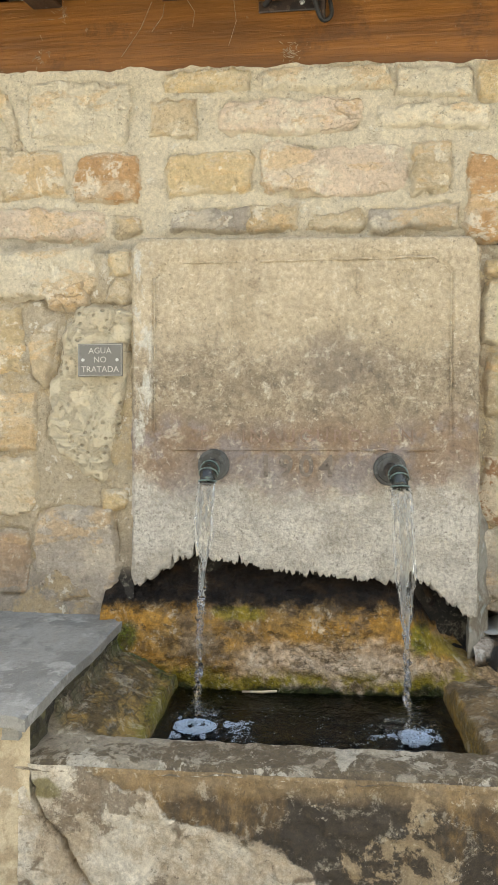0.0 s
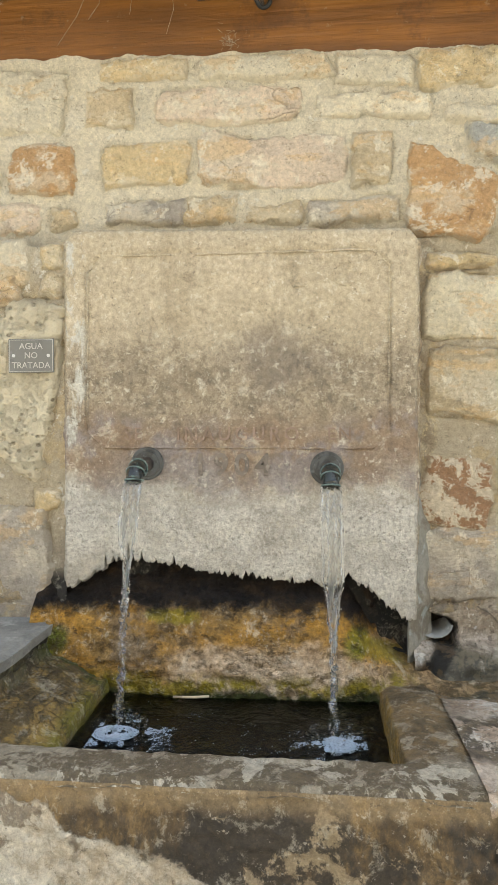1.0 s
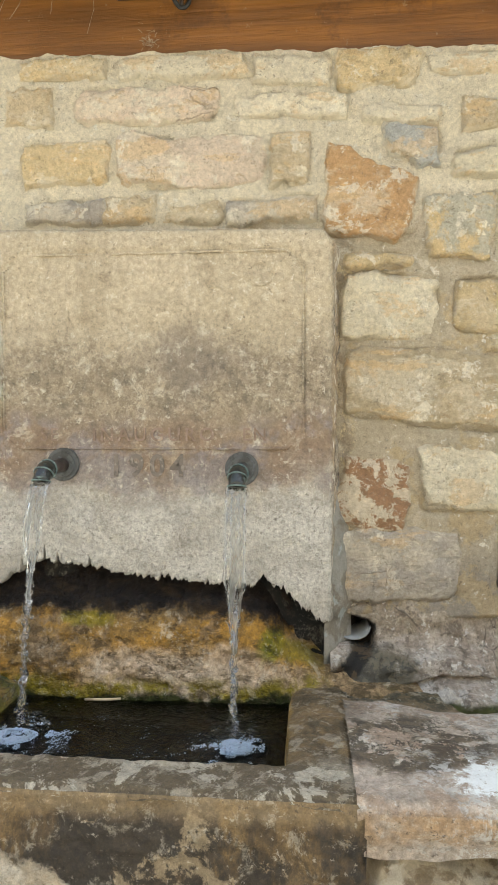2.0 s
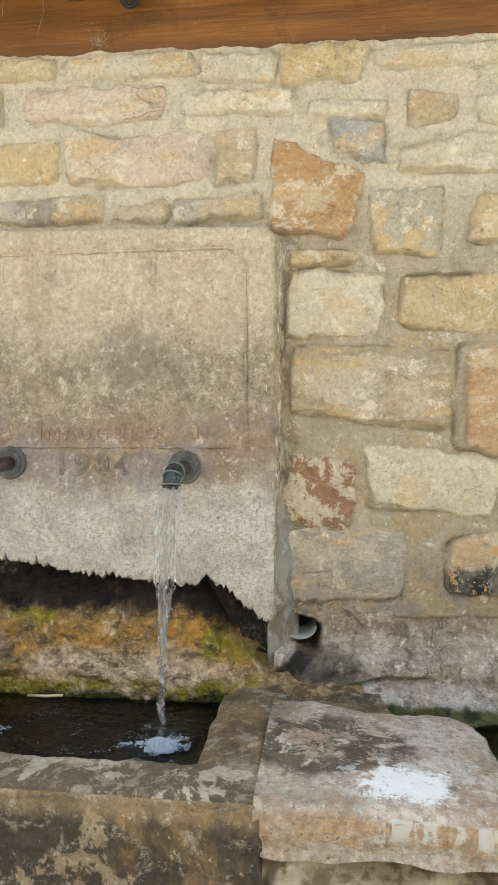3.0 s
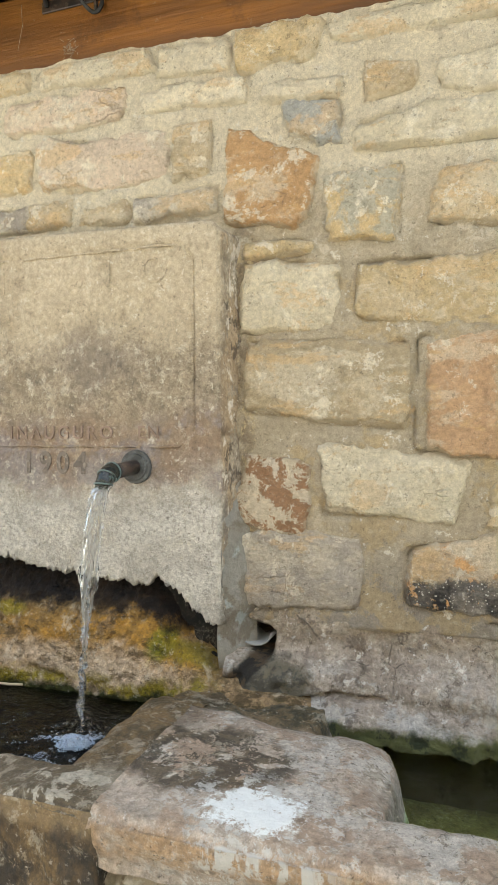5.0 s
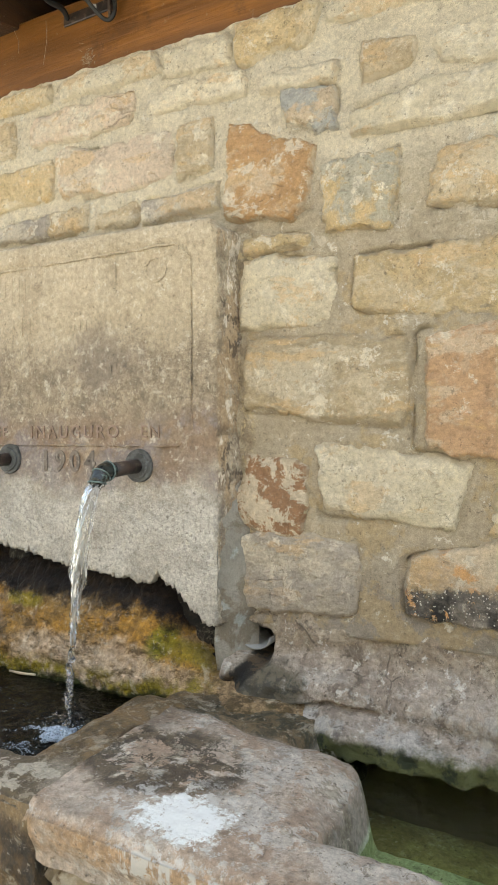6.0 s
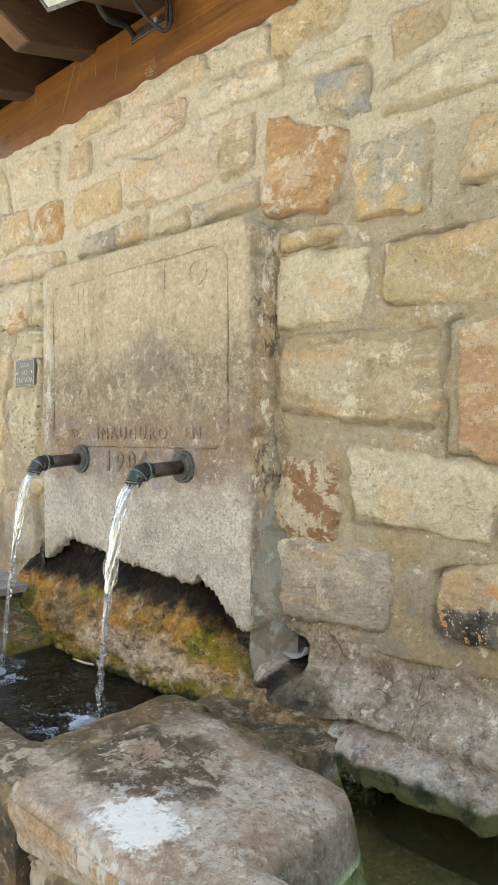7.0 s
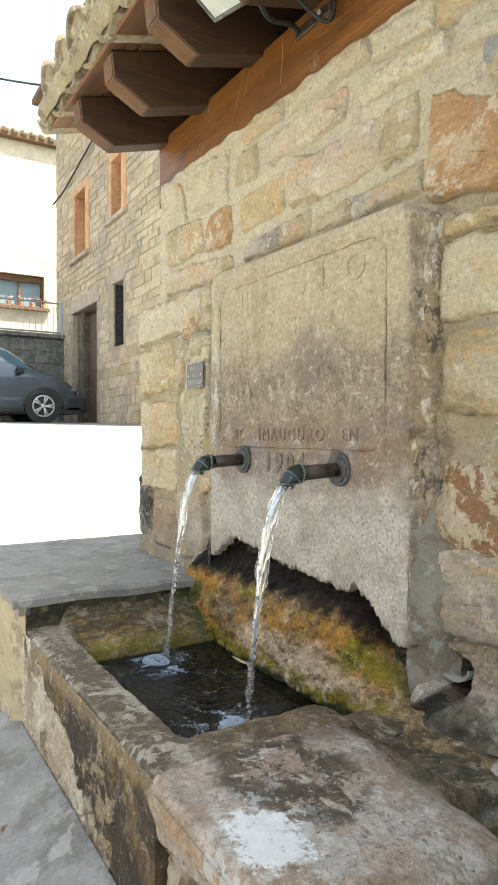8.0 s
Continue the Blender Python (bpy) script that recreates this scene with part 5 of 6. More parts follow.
# ---- concrete haunch at the foot of the trough ----
bm = bmesh.new()
sheet(bm, 200, 24, lambda u, v: (lambda x, k: (x, -0.945 - 0.30 * k + wave(x, k, 3, 0.15, 0.02) * k, 0.115 * (1 - k) ** 1.6 + 0.012 * (1 - ease(0.92, 1.0, k)) - 0.012 * ease(0.96, 1.0, k) + wave(x, k, 0, 0.08, 0.004)))(-2.0 + 5.0 * u, v))
tagged(part("concrete_haunch", bm, HAUNCH, smooth=True), "pale grey concrete fillet along the foot of the trough", "concrete", kind="structure")
rnd = random.Random(9)
for x, y in ((-0.02, -1.18), (0.10, -1.24), (0.30, -1.10), (-0.14, -1.12), (0.22, -1.28)):
    bm = bmesh.new()
    turn, long = rnd.uniform(0, 6.28), rnd.uniform(0.018, 0.032)
    sheet(bm, 8, 4, lambda u, v: ((u - 0.5) * 2 * long, (v - 0.5) * 0.9 * long * math.sin(math.pi * min(0.98, max(0.02, u))), 0.006 * math.cos(5 * u) * (v - 0.3) + 0.004))
    leaf = tagged(part("dry_leaf", bm, DRY_LEAF, smooth=True), "small curled dry brown leaf on the concrete", "leaf", "fallen leaves")
    rest = 0.115 * max(0.0, 1 + (y + 0.945) / 0.30) ** 1.6 + 0.012
    leaf.matrix_world = pose(x, y, rest, 0, 0, math.degrees(turn))
# ---- timber eaves ----
beam = thing("wall_beam", "long varnished brown timber beam on top of the wall", "beam", at=(0, 0, 2.66))
bm = bmesh.new()
box(bm, -1.60, 3.45, 0.045, 0.26, -0.06, 0.335, 0.012)
ob = part("timber", bm, BEAM, beam)
beam.rotation_euler = (0, radians(1.2), 0)


def rafter(x):
    root = thing("rafter", "dark timber rafter with a chamfered end under the eaves", "rafter", "rafters of the eaves", at=(x, 0, 0))
    outline = [(0.9, 3.22), (-0.275, 2.885), (-0.46, 2.982), (-0.472, 3.10), (0.9, 3.49)]
    bm = bmesh.new()
    a = [bm.verts.new((0.0, y, z)) for y, z in outline]
    b = [bm.verts.new((0.12, y, z)) for y, z in outline]
    bm.faces.new(a)
    bm.faces.new(b[::-1])
    for k in range(5):
        bm.faces.new((a[k], b[k], b[(k + 1) % 5], a[(k + 1) % 5]))
    bmesh.ops.recalc_face_normals(bm, faces=bm.faces)
    bmesh.ops.bevel(bm, geom=list(bm.edges), offset=0.005, segments=1, affect="EDGES")
    for f in bm.faces:
        f.material_index = 1 if f.normal.y < -0.35 else 0
    part("timber", bm, RAFTER, root).data.materials.append(RAFTER_END)
    bm = bmesh.new()
    for (ya, za), (yb, zb) in ((outline[1], outline[2]), (outline[2], outline[3])):
        along = Vector((0, yb - ya, zb - za)).normalized()
        a, b = Vector((0.008, ya, za)) + along * 0.008, Vector((0.008, yb, zb)) - along * 0.008
        lift = Vector((0, -1, -0.6)).normalized() * 0.004
        quad = [a + lift, b + lift, b + lift + Vector((0.104, 0, 0)), a + lift + Vector((0.104, 0, 0))]
        base = [p - lift * 2 for p in quad]
        top, bottom = [bm.verts.new(p) for p in quad], [bm.verts.new(p) for p in base]
        bm.faces.new(top)
        for k in range(4):
            bm.faces.new((top[k], top[(k + 1) % 4], bottom[(k + 1) % 4], bottom[k]))
    bmesh.ops.recalc_face_normals(bm, faces=bm.faces)
    part("cut_end", bm, RAFTER_END, root, "pale weathered chamfered end")
    return root


first = rafter(-1.581)
for k in range(1, 10):
    copy_thing(first, pose(-1.581 + 0.5 * k + (0.02 if k == 2 else 0.0), 0, 0))

boards = thing("roof_boards", "brown boards of the roof lying on the rafters", "roof", kind="structure")
for k in range(47):
    y0 = -0.50 + 0.165 * k
    bm = bmesh.new()
    box(bm, -1.90, 3.5, 0.0, 0.160, 0.0, 0.022, 0.003, 1)
    ob = part("board", bm, PLANK, boards)
    ob.location = (0, y0, 3.106 + 0.284 * (y0 + 0.472))
    ob.rotation_euler = (math.atan(0.284), 0, 0)

roof = thing("tiled_eaves", "lichen-covered clay barrel tiles along the eaves", "roof tiles")
bm = bmesh.new()
for sign in (1,):
    rings = []
    for j in range(19):
        y = 0.42 * j
        r = 0.125 - 0.0006 * j
        rings.append([bm.verts.new((r * math.cos(a) * 1.05, y, r * math.sin(a) + 0.0)) for a in (math.pi * k / 10 for k in range(11))]
                     + [bm.verts.new(((r - 0.026) * math.cos(a), y, (r - 0.026) * math.sin(a))) for a in (math.pi * k / 10 for k in range(10, -1, -1))])
    for a, b in zip(rings, rings[1:]):
        for k in range(22):
            bm.faces.new((a[k], a[(k + 1) % 22], b[(k + 1) % 22], b[k]))
    bm.faces.new(rings[0][::-1])
    plug = [bm.verts.new((0.102 * math.cos(a), 0.02 + 0.02 * noise.noise((a * 2, 0, 4)), 0.102 * math.sin(a))) for a in (math.pi * k / 10 for k in range(11))]
    bm.faces.new(plug[::-1])
tile_mesh = mesh_of("tile", bm, TILE, True)
for k in range(20):
    for upper in (0, 1):
        ob = new("tile", tile_mesh)
        ob.parent = roof
        ob.location = (-1.97 + 0.275 * k + 0.137 * upper, -0.57 + 0.03 * random.random() + 0.02 * upper, 3.205 + 0.10 * upper + 0.015 * random.random())
        ob.rotation_euler = (math.atan(0.284) * (1 if upper else -1), radians(0 if upper else 180), radians(random.uniform(-3, 3)))
bm = bmesh.new()
sheet(bm, 160, 10, lambda u, v: (lambda x: (x, -0.535 + 0.03 * v + wave(x, v, 2, 0.12, 0.014) - 0.05 * math.sin(math.pi * v), 3.145 + 0.18 * v + wave(x, v, 0, 0.12, 0.010)))(-1.98 + 5.4 * u))
part("bedding_mortar", bm, TILE, roof, "cream bedding mortar between the tiles", smooth=True)

# ---- spouts ----


def spout(x, z, tip_x):
    root = thing("water_spout", "dark iron pipe spout with a verdigris bronze nozzle", "spout", "spouts of the fountain", at=(x, SLAB_FACE, z))
    bm = bmesh.new()
    for r0, r1, d in ((0.058, 0.056, 0.012), (0.046, 0.044, 0.020)):
        tube(bm, [(0, 0.01, 0), (0, -d + 0.003, 0), (0, -d, 0)], [r0, r0, r1], 32)
    part("flange", bm, FLANGE, root, "weathered round metal flange", smooth=False)
    bm = bmesh.new()
    tube(bm, [(0, 0.0, 0), (tip_x * 0.5, -0.09, -0.004), (tip_x * 0.9, -0.165, -0.008)], 0.0245, 20)
    part("pipe", bm, IRON, root, smooth=True)
    bm = bmesh.new()
    path = [(tip_x * 0.9, -0.155, -0.007), (tip_x, -0.175, -0.008), (tip_x, -0.195, -0.011), (tip_x, -0.212, -0.022), (tip_x, -0.222, -0.036), (tip_x, -0.228, -0.046)]
    tube(bm, path, [0.027, 0.030, 0.029, 0.028, 0.026, 0.027], 18)
    part("nozzle", bm, BRONZE, root, "bronze nozzle green with verdigris", smooth=True)
    bm = bmesh.new()
    for cy, cz, lean, r in ((-0.176, -0.008, 0.0, 0.0315), (-0.206, -0.019, 0.8, 0.0300), (-0.226, -0.043, 1.35, 0.0285)):
        ring = [(tip_x + r * math.cos(a), cy - r * math.sin(a) * math.sin(lean), cz + r * math.sin(a) * math.cos(lean)) for a in (2 * math.pi * k / 24 for k in range(25))]
        tube(bm, ring, 0.0028, 8)
    part("moulding", bm, VERDIGRIS, root, "pale verdigris rings", smooth=True)
    return root


spout(-0.336, 1.189, 0.012)
spout(0.295, 1.176, 0.006)


def jet(x, y, z, x1, y1, z1, seed, wide, close):
    """A falling stream: a folded sheet with thick edges that twists into a rope and breaks into beads."""
    rnd = random.Random(seed)
    root = thing("water_jet", "clear water stream falling from a spout into the trough", "water", "water jets")

    def centre(t):
        return Vector((x + (x1 - x) * t + 0.004 * noise.noise((t * 9, seed, 0)) * t, y + (y1 - y) * math.sqrt(t) + 0.004 * noise.noise((t * 9, seed, 5)) * t, z + (z1 - z) * t))

    def half(t):
        return wide * (1 - ease(close - 0.26, close, t)) + 0.0078

    bm = bmesh.new()
    for k in range(4):
        phase, pts, rad = k * 1.26 + seed, [], []
        reach = (1.0, 0.98, 0.90, 0.75)[k]
        for i in range(110):
            t = reach * i / 109
            twist = phase + 26 * t * t + 3 * noise.noise((t * 5, k, seed))
            side = (-1, 1, 0.35, -0.4)[k] * (1 - ease(close - 0.25, close, t)) + math.cos(twist) * ease(close - 0.3, close, t)
            p = centre(t)
            pts.append(p + Vector((side * half(t), 0.0035 * math.sin(twist), 0)))
            bead = max(0.0, noise.noise((t * 34, k * 3, seed * 2)))
            rad.append((0.0046 if k < 2 else 0.0024) * (0.75 + 0.25 * math.sin(t * 70 + phase)) + 0.0115 * bead * ease(0.25, 0.6, t) + 0.0004)
        tube(bm, pts, rad, 7)
    part("stream", bm, JET, root, smooth=True)
    bm = bmesh.new()
    sheet(bm, 8, 46, lambda u, v: (lambda t: tuple(centre(t) + Vector(((2 * u - 1) * half(t) * (0.98 + 0.06 * noise.noise((t * 40, u, seed))),
          -0.005 * (1 - (2 * u - 1) ** 2) + 0.0022 * math.sin(u * 16 + t * 44 + seed), 0))))((close + 0.04) * v))
    part("film", bm, FILM, root, "thin clear film of water", smooth=True)
    spray = []
    for k in range(95):
        t = rnd.uniform(0.34, 1.0)
        r = rnd.uniform(0.002, 0.0075) * (1.0 if k % 3 else 0.5)
        off = rnd.gauss(0, 0.005) * (1.0 if k % 6 else 4.0)
        spray.append(Matrix.Translation(centre(t) + Vector((off, rnd.gauss(0, 0.006), 0))) @ Matrix.Diagonal((r, r, r * rnd.uniform(1, 2.0), 1)))
    for k in range(60):
        a, r = rnd.uniform(0, 6.28), rnd.uniform(0.01, 0.10)
        q = rnd.uniform(0.0012, 0.0045)
        spray.append(Matrix.Translation((x1 + r * math.cos(a), y1 + r * math.sin(a), z1 + rnd.uniform(0.0, 0.07) * (1 - r / 0.11))) @ Matrix.Diagonal((q, q, q * rnd.uniform(1, 1.8), 1)))
    blobs("spray", spray, JET, root)
    froth = []
    while len(froth) < 4400:
        k = len(froth)
        a, r = rnd.uniform(0, 6.28), abs(rnd.gauss(0, 0.042 if k % 4 else 0.13))
        px, py = x1 + r * math.cos(a) * 1.5, y1 - 0.035 + r * math.sin(a) * (0.8 if math.sin(a) > 0 else 1.4)
        drift = noise.noise((px * 13, py * 13, seed)) + 0.5 * noise.noise((px * 37, py * 37, seed))
        if not (-0.40 < px < 0.40 and -0.755 < py < -0.27) or drift < (-0.30 if r < 0.045 else 0.24):
            rnd.random()
            if rnd.random() > 0.02 or not (-0.40 < px < 0.40 and -0.755 < py < -0.27):
                continue
        q = rnd.uniform(0.0007, 0.0022) * (1.6 if r < 0.035 else 0.7)
        froth.append(Matrix.Translation((px, py, z1 + 0.002 + max(0, 0.022 - 0.45 * r) * rnd.random())) @ Matrix.Diagonal((1.5 * q, 1.5 * q, 0.9 * q, 1)))
    blobs("foam", froth, FOAM, root, "white foam where the stream lands")
    return root


jet(-0.324, -0.342, 1.142, -0.336, -0.470, 0.408, 3, 0.019, 0.44)
jet(0.302, -0.346, 1.128, 0.308, -0.490, 0.408, 8, 0.022, 0.62)

bm = bmesh.new()
tube(bm, [(-0.22, -0.235, 0.410), (-0.15, -0.24, 0.413), (-0.10, -0.225, 0.412)], [0.004, 0.005, 0.004], 8)
tagged(part("floating_stick", bm, FAINT, smooth=True), "pale yellow stick floating in the trough", "stick")

# ---- plate ----
plate = thing("notice_plate", "small grey engraved notice plate screwed to the stone wall", "sign", at=(-0.752, -0.137, 1.572))
bm = bmesh.new()
box(bm, -0.084, 0.084, -0.003, 0.003, -0.060, 0.060, 0.002)
part("panel", bm, PLATE, plate)
for k, (x0, x1, z0, z1) in enumerate(((-0.080, 0.080, 0.055, 0.0565), (-0.080, 0.080, -0.0565, -0.055), (-0.080, -0.0785, -0.055, 0.055), (0.0785, 0.080, -0.055, 0.055))):
    bm = bmesh.new()
    box(bm, x0, x1, -0.0042, -0.0025, z0, z1)
    part("border_line", bm, LETTER, plate)
for text, z in (("AGUA", 0.033), ("NO", 0.0), ("TRATADA", -0.035)):
    writing("lettering", text, 0.031, 0, -0.0035, z, LETTER, plate)
for x in (-0.064, 0.064):
    bm = bmesh.new()
    tube(bm, [(x, 0, 0), (x, -0.005, 0)], 0.006, 14)
    part("screw", bm, SCREW, plate)

# ---- closing the place: unseen plain houses, added to block sun and bounce light ----
PLAIN = worn_material("plain_rendered_house", (0.55, 0.47, 0.35), (0.46, 0.39, 0.29), (0.62, 0.55, 0.42), 2.0, 0.52, 0.9, 0.004)
house = thing("rear_house", "plain unseen house added behind the fountain wall to block the sun", "house", kind="structure")
bm = bmesh.new()
ends = [[bm.verts.new((x, y, z)) for y, z in ((0.47, -0.1), (7.0, -0.1), (7.0, 5.19), (0.47, 3.33))] for x in (-1.38, 9.0)]
bm.faces.new(ends[0])
bm.faces.new(ends[1][::-1])
for k in range(4):
    bm.faces.new((ends[0][k], ends[1][k], ends[1][(k + 1) % 4], ends[0][(k + 1) % 4]))
bmesh.ops.recalc_face_normals(bm, faces=bm.faces)
part("walls", bm, PLAIN, house)
opposite = thing("opposite_house", "plain unseen house added across the street to bounce warm light", "house", kind="structure")
bm = bmesh.new()
box(bm, -9.0, 12.0, -15.0, -9.0, -0.1, 6.5)
part("walls", bm, PLAIN, opposite)

# ---- inscription ----
LETTER_Y = SLAB_FACE + 0.0055
writing("carved_word", "SE", 0.064, -0.39, LETTER_Y, 1.292, CARVED, slab, 0.003, "worn carved word", 1.2)
writing("carved_word", "INAUGURO", 0.066, -0.018, LETTER_Y, 1.292, CARVED, slab, 0.003, "worn carved word", 1.38, 0.0006)
writing("carved_word", "EN", 0.062, 0.338, LETTER_Y, 1.292, CARVED, slab, 0.003, "worn carved word", 1.2)
writing("carved_date", "1904", 0.108, -0.037, SLAB_FACE - 0.0035, 1.182, CARVED_DARK, slab, 0.0018, "carved date", 1.35, 0.0022)
rnd = random.Random(5)
for letter, x, z in (("U", 0.045, 1.845), ("L", 0.20, 1.845), ("O", 0.36, 1.845), ("A", -0.33, 1.49), ("D", 0.195, 1.49)):
    writing("carved_letter", letter, 0.135, x, SLAB_FACE + 0.0060, z, SLAB, slab, 0.0018, "almost worn away letter")
for z, h, x0, x1 in ((1.845, 0.095, -0.46, -0.02), (1.70, 0.075, -0.40, 0.42), (1.50, 0.070, -0.22, 0.12)):
    x = x0
    while x < x1:
        bm = bmesh.new()
        box(bm, x, x + rnd.choice((0.006, 0.009, 0.035)), LETTER_Y + 0.0006, LETTER_Y + 0.004, z - h * rnd.uniform(0.4, 0.5), z + h * rnd.uniform(0.4, 0.5), 0.001, 1)
        part("worn_stroke", bm, SLAB, slab)
        x += rnd.uniform(0.03, 0.075)

# ---- floodlight and cables under the eaves ----
lamp = thing("floodlight", "grey floodlight with a pale glass front under the eaves", "floodlight", at=(-0.13, -0.32, 3.0))
lamp.rotation_euler = (radians(-24), radians(4), radians(12))
lamp.scale = (0.85, 0.85, 0.85)
bm = bmesh.new()
v = bmesh.ops.create_cube(bm, size=1.0)["verts"]
for p in v:
    wide = 1.0 if p.co.z < 0 else 0.72
    p.co = Vector((p.co.x * 0.30 * wide, p.co.y * 0.20 * wide, p.co.z * 0.10))
bmesh.ops.bevel(bm, geom=list(bm.edges), offset=0.012, segments=2, affect="EDGES")
part("housing", bm, ALU, lamp)
bm = bmesh.new()
for x0, x1, y0, y1 in ((-0.158, 0.158, -0.108, -0.090), (-0.158, 0.158, 0.090, 0.108), (-0.158, -0.140, -0.09, 0.09), (0.140, 0.158, -0.09, 0.09)):
    box(bm, x0, x1, y0, y1, -0.066, -0.046, 0.003, 1)
part("front_frame", bm, ALU, lamp, "grey metal frame of the lamp glass")
LAMP_GLASS = worn_material("dusty_lamp_glass", (0.62, 0.66, 0.62), (0.52, 0.56, 0.53), (0.7, 0.72, 0.68), 9.0, 0.55, 0.15, 0.0004)
bm = bmesh.new()
box(bm, -0.141, 0.141, -0.091, 0.091, -0.062, -0.050, 0.003, 1)
part("glass", bm, LAMP_GLASS, lamp, "dusty pale greenish glass")
bm = bmesh.new()
tube(bm, [(-0.16, 0.0, 0.0), (-0.175, 0.02, 0.05), (-0.10, 0.05, 0.12), (0.10, 0.05, 0.12), (0.175, 0.02, 0.05), (0.16, 0.0, 0.0)], 0.009, 8)
part("bracket", bm, ALU, lamp, "bent lamp bracket")

plate_iron = thing("iron_bracket", "dark iron strap bolted to the timber beam", "bracket")
bm = bmesh.new()
box(bm, -0.185, 0.07, 0.034, 0.044, 2.905, 2.948, 0.003, 1)
part("strap", bm, IRON, plate_iron)
bm = bmesh.new()
tube(bm, [(-0.02, 0.036, 2.932), (-0.02, 0.026, 2.932)], 0.010, 6)
part("bolt", bm, SCREW, plate_iron, "pale bolt head")
bm = bmesh.new()
tube(bm, [(0.055, 0.03, 3.00), (0.058, 0.022, 2.93), (0.060, 0.026, 2.87), (0.062, 0.03, 2.862)], 0.008, 8)
part("hook", bm, IRON, plate_iron)


def cable(name, points, radius, label):
    bm = bmesh.new()
    smooth = []
    for a, b, c, d in zip([points[0]] + points[:-2], points[:-1], points[1:], points[2:] + [points[-1]]):
        a, b, c, d = Vector(a), Vector(b), Vector(c), Vector(d)
        for k in range(8):
            t = k / 8
            smooth.append(0.5 * (2 * b + (c - a) * t + (2 * a - 5 * b + 4 * c - d) * t * t + (3 * b - a - 3 * c + d) * t ** 3))
    smooth.append(Vector(points[-1]))
    tube(bm, smooth, radius, 8)
    return tagged(part(name, bm, RUBBER, smooth=True), label, "cable")


cable("lamp_cable", [(-0.02, -0.30, 2.99), (-0.10, -0.16, 2.90), (-0.13, -0.03, 2.925), (-0.16, 0.03, 2.93)], 0.011, "thick black cable hanging from the floodlight")
cable("loose_cable", [(0.06, -0.24, 3.02), (0.02, -0.10, 2.92), (0.05, 0.0, 2.85), (0.09, 0.015, 2.87), (0.08, 0.02, 2.97), (0.10, -0.02, 3.06)], 0.008, "looped black cable against the timber beam")
WEB = worn_material("dusty_cobweb", (0.38, 0.31, 0.23), (0.28, 0.22, 0.16), (0.45, 0.40, 0.33), 30.0, 0.5, 0.95, 0.0005)
web = thing("cobwebs", "dusty cobwebs hanging on the timber beam", "cobweb", kind="stuff")
bm = bmesh.new()
rnd = random.Random(11)
for cx, cz, n in ((-0.065, 2.755, 60), (-1.05, 2.79, 30), (-0.95, 2.955, 25), (-0.72, 2.69, 30), (-1.30, 2.70, 20)):
    for k in range(n):
        a, l = rnd.uniform(0, 6.28), rnd.uniform(0.005, 0.022)
        p = Vector((cx + rnd.gauss(0, 0.014), 0.042, cz + rnd.gauss(0, 0.018)))
        tube(bm, [p, p + Vector((l * math.cos(a), -0.004, l * math.sin(a)))], rnd.uniform(0.0004, 0.0010), 4)
for x0, z0, x1, z1 in ((-0.60, 2.97, -0.72, 2.77), (-0.55, 2.96, -0.60, 2.86), (-0.46, 2.97, -0.44, 2.87), (-0.28, 2.96, -0.30, 2.79)):
    tube(bm, [(x0, 0.036, z0), ((x0 + x1) / 2 + 0.02, 0.03, (z0 + z1) / 2), (x1, 0.04, z1)], 0.0009, 5)
part("strands", bm, WEB, web)

# ---- street behind: stone house ----


def house_stone_material():
    n = Nodes("house_stone", 0.9)
    own = n.tree.nodes.new("ShaderNodeNewGeometry").outputs["Random Per Island"]
    tone = n.step(n.calc("FRACT", n.calc("ADD", n.own_random(), own)), 0.0, 1.0)
    c = n.mix(tone, (0.43, 0.335, 0.215), (0.56, 0.46, 0.32))
    c = n.mix(n.calc("MULTIPLY", n.spot(2.5, 0.5, 0.62, 6), 0.5), c, (0.50, 0.345, 0.20))
    c = n.mix(n.calc("MULTIPLY", n.spot(1.2, 0.5, 0.62, 6), 0.5), c, (0.30, 0.26, 0.205))
    c = n.vary(c, 0.75, 1.2, 8.0, 8)
    return n.done(c, n.noise(6.0, 8, 0.72), 0.05)


HOUSE_STONE = house_stone_material()
HOUSE_MORTAR = worn_material("house_wall_mortar", (0.46, 0.375, 0.26), (0.37, 0.295, 0.20), (0.54, 0.46, 0.345), 3.0, 0.52)
SALMON = worn_material("salmon_painted_surround", (0.70, 0.40, 0.20), (0.62, 0.34, 0.17), (0.74, 0.46, 0.27), 3.0, 0.55)
SHUTTER = worn_material("orange_brown_shutter", (0.52, 0.24, 0.085), (0.44, 0.20, 0.07), (0.56, 0.28, 0.12), 4.0, 0.55, 0.6)
DOOR_WOOD = wood_material("old_door_wood", (0.15, 0.09, 0.055), (0.08, 0.05, 0.03), (6.0, 6.0, 0.6), 0.75)
PALE_STONE = worn_material("pale_lintel_stone", (0.56, 0.45, 0.335), (0.47, 0.36, 0.265), (0.63, 0.54, 0.42), 3.0, 0.55)
DOOR_POST = worn_material("brown_grey_door_post", (0.17, 0.135, 0.095), (0.11, 0.085, 0.06), (0.24, 0.195, 0.14), 4.0, 0.5)
DARK_ROOM = worn_material("dark_interior", (0.035, 0.03, 0.025), (0.025, 0.02, 0.018), (0.05, 0.045, 0.04), 3.0, 0.55)
TERRACE = worn_material("grey_terrace_stone", (0.20, 0.20, 0.17), (0.13, 0.13, 0.115), (0.28, 0.28, 0.25), 4.0, 0.5)
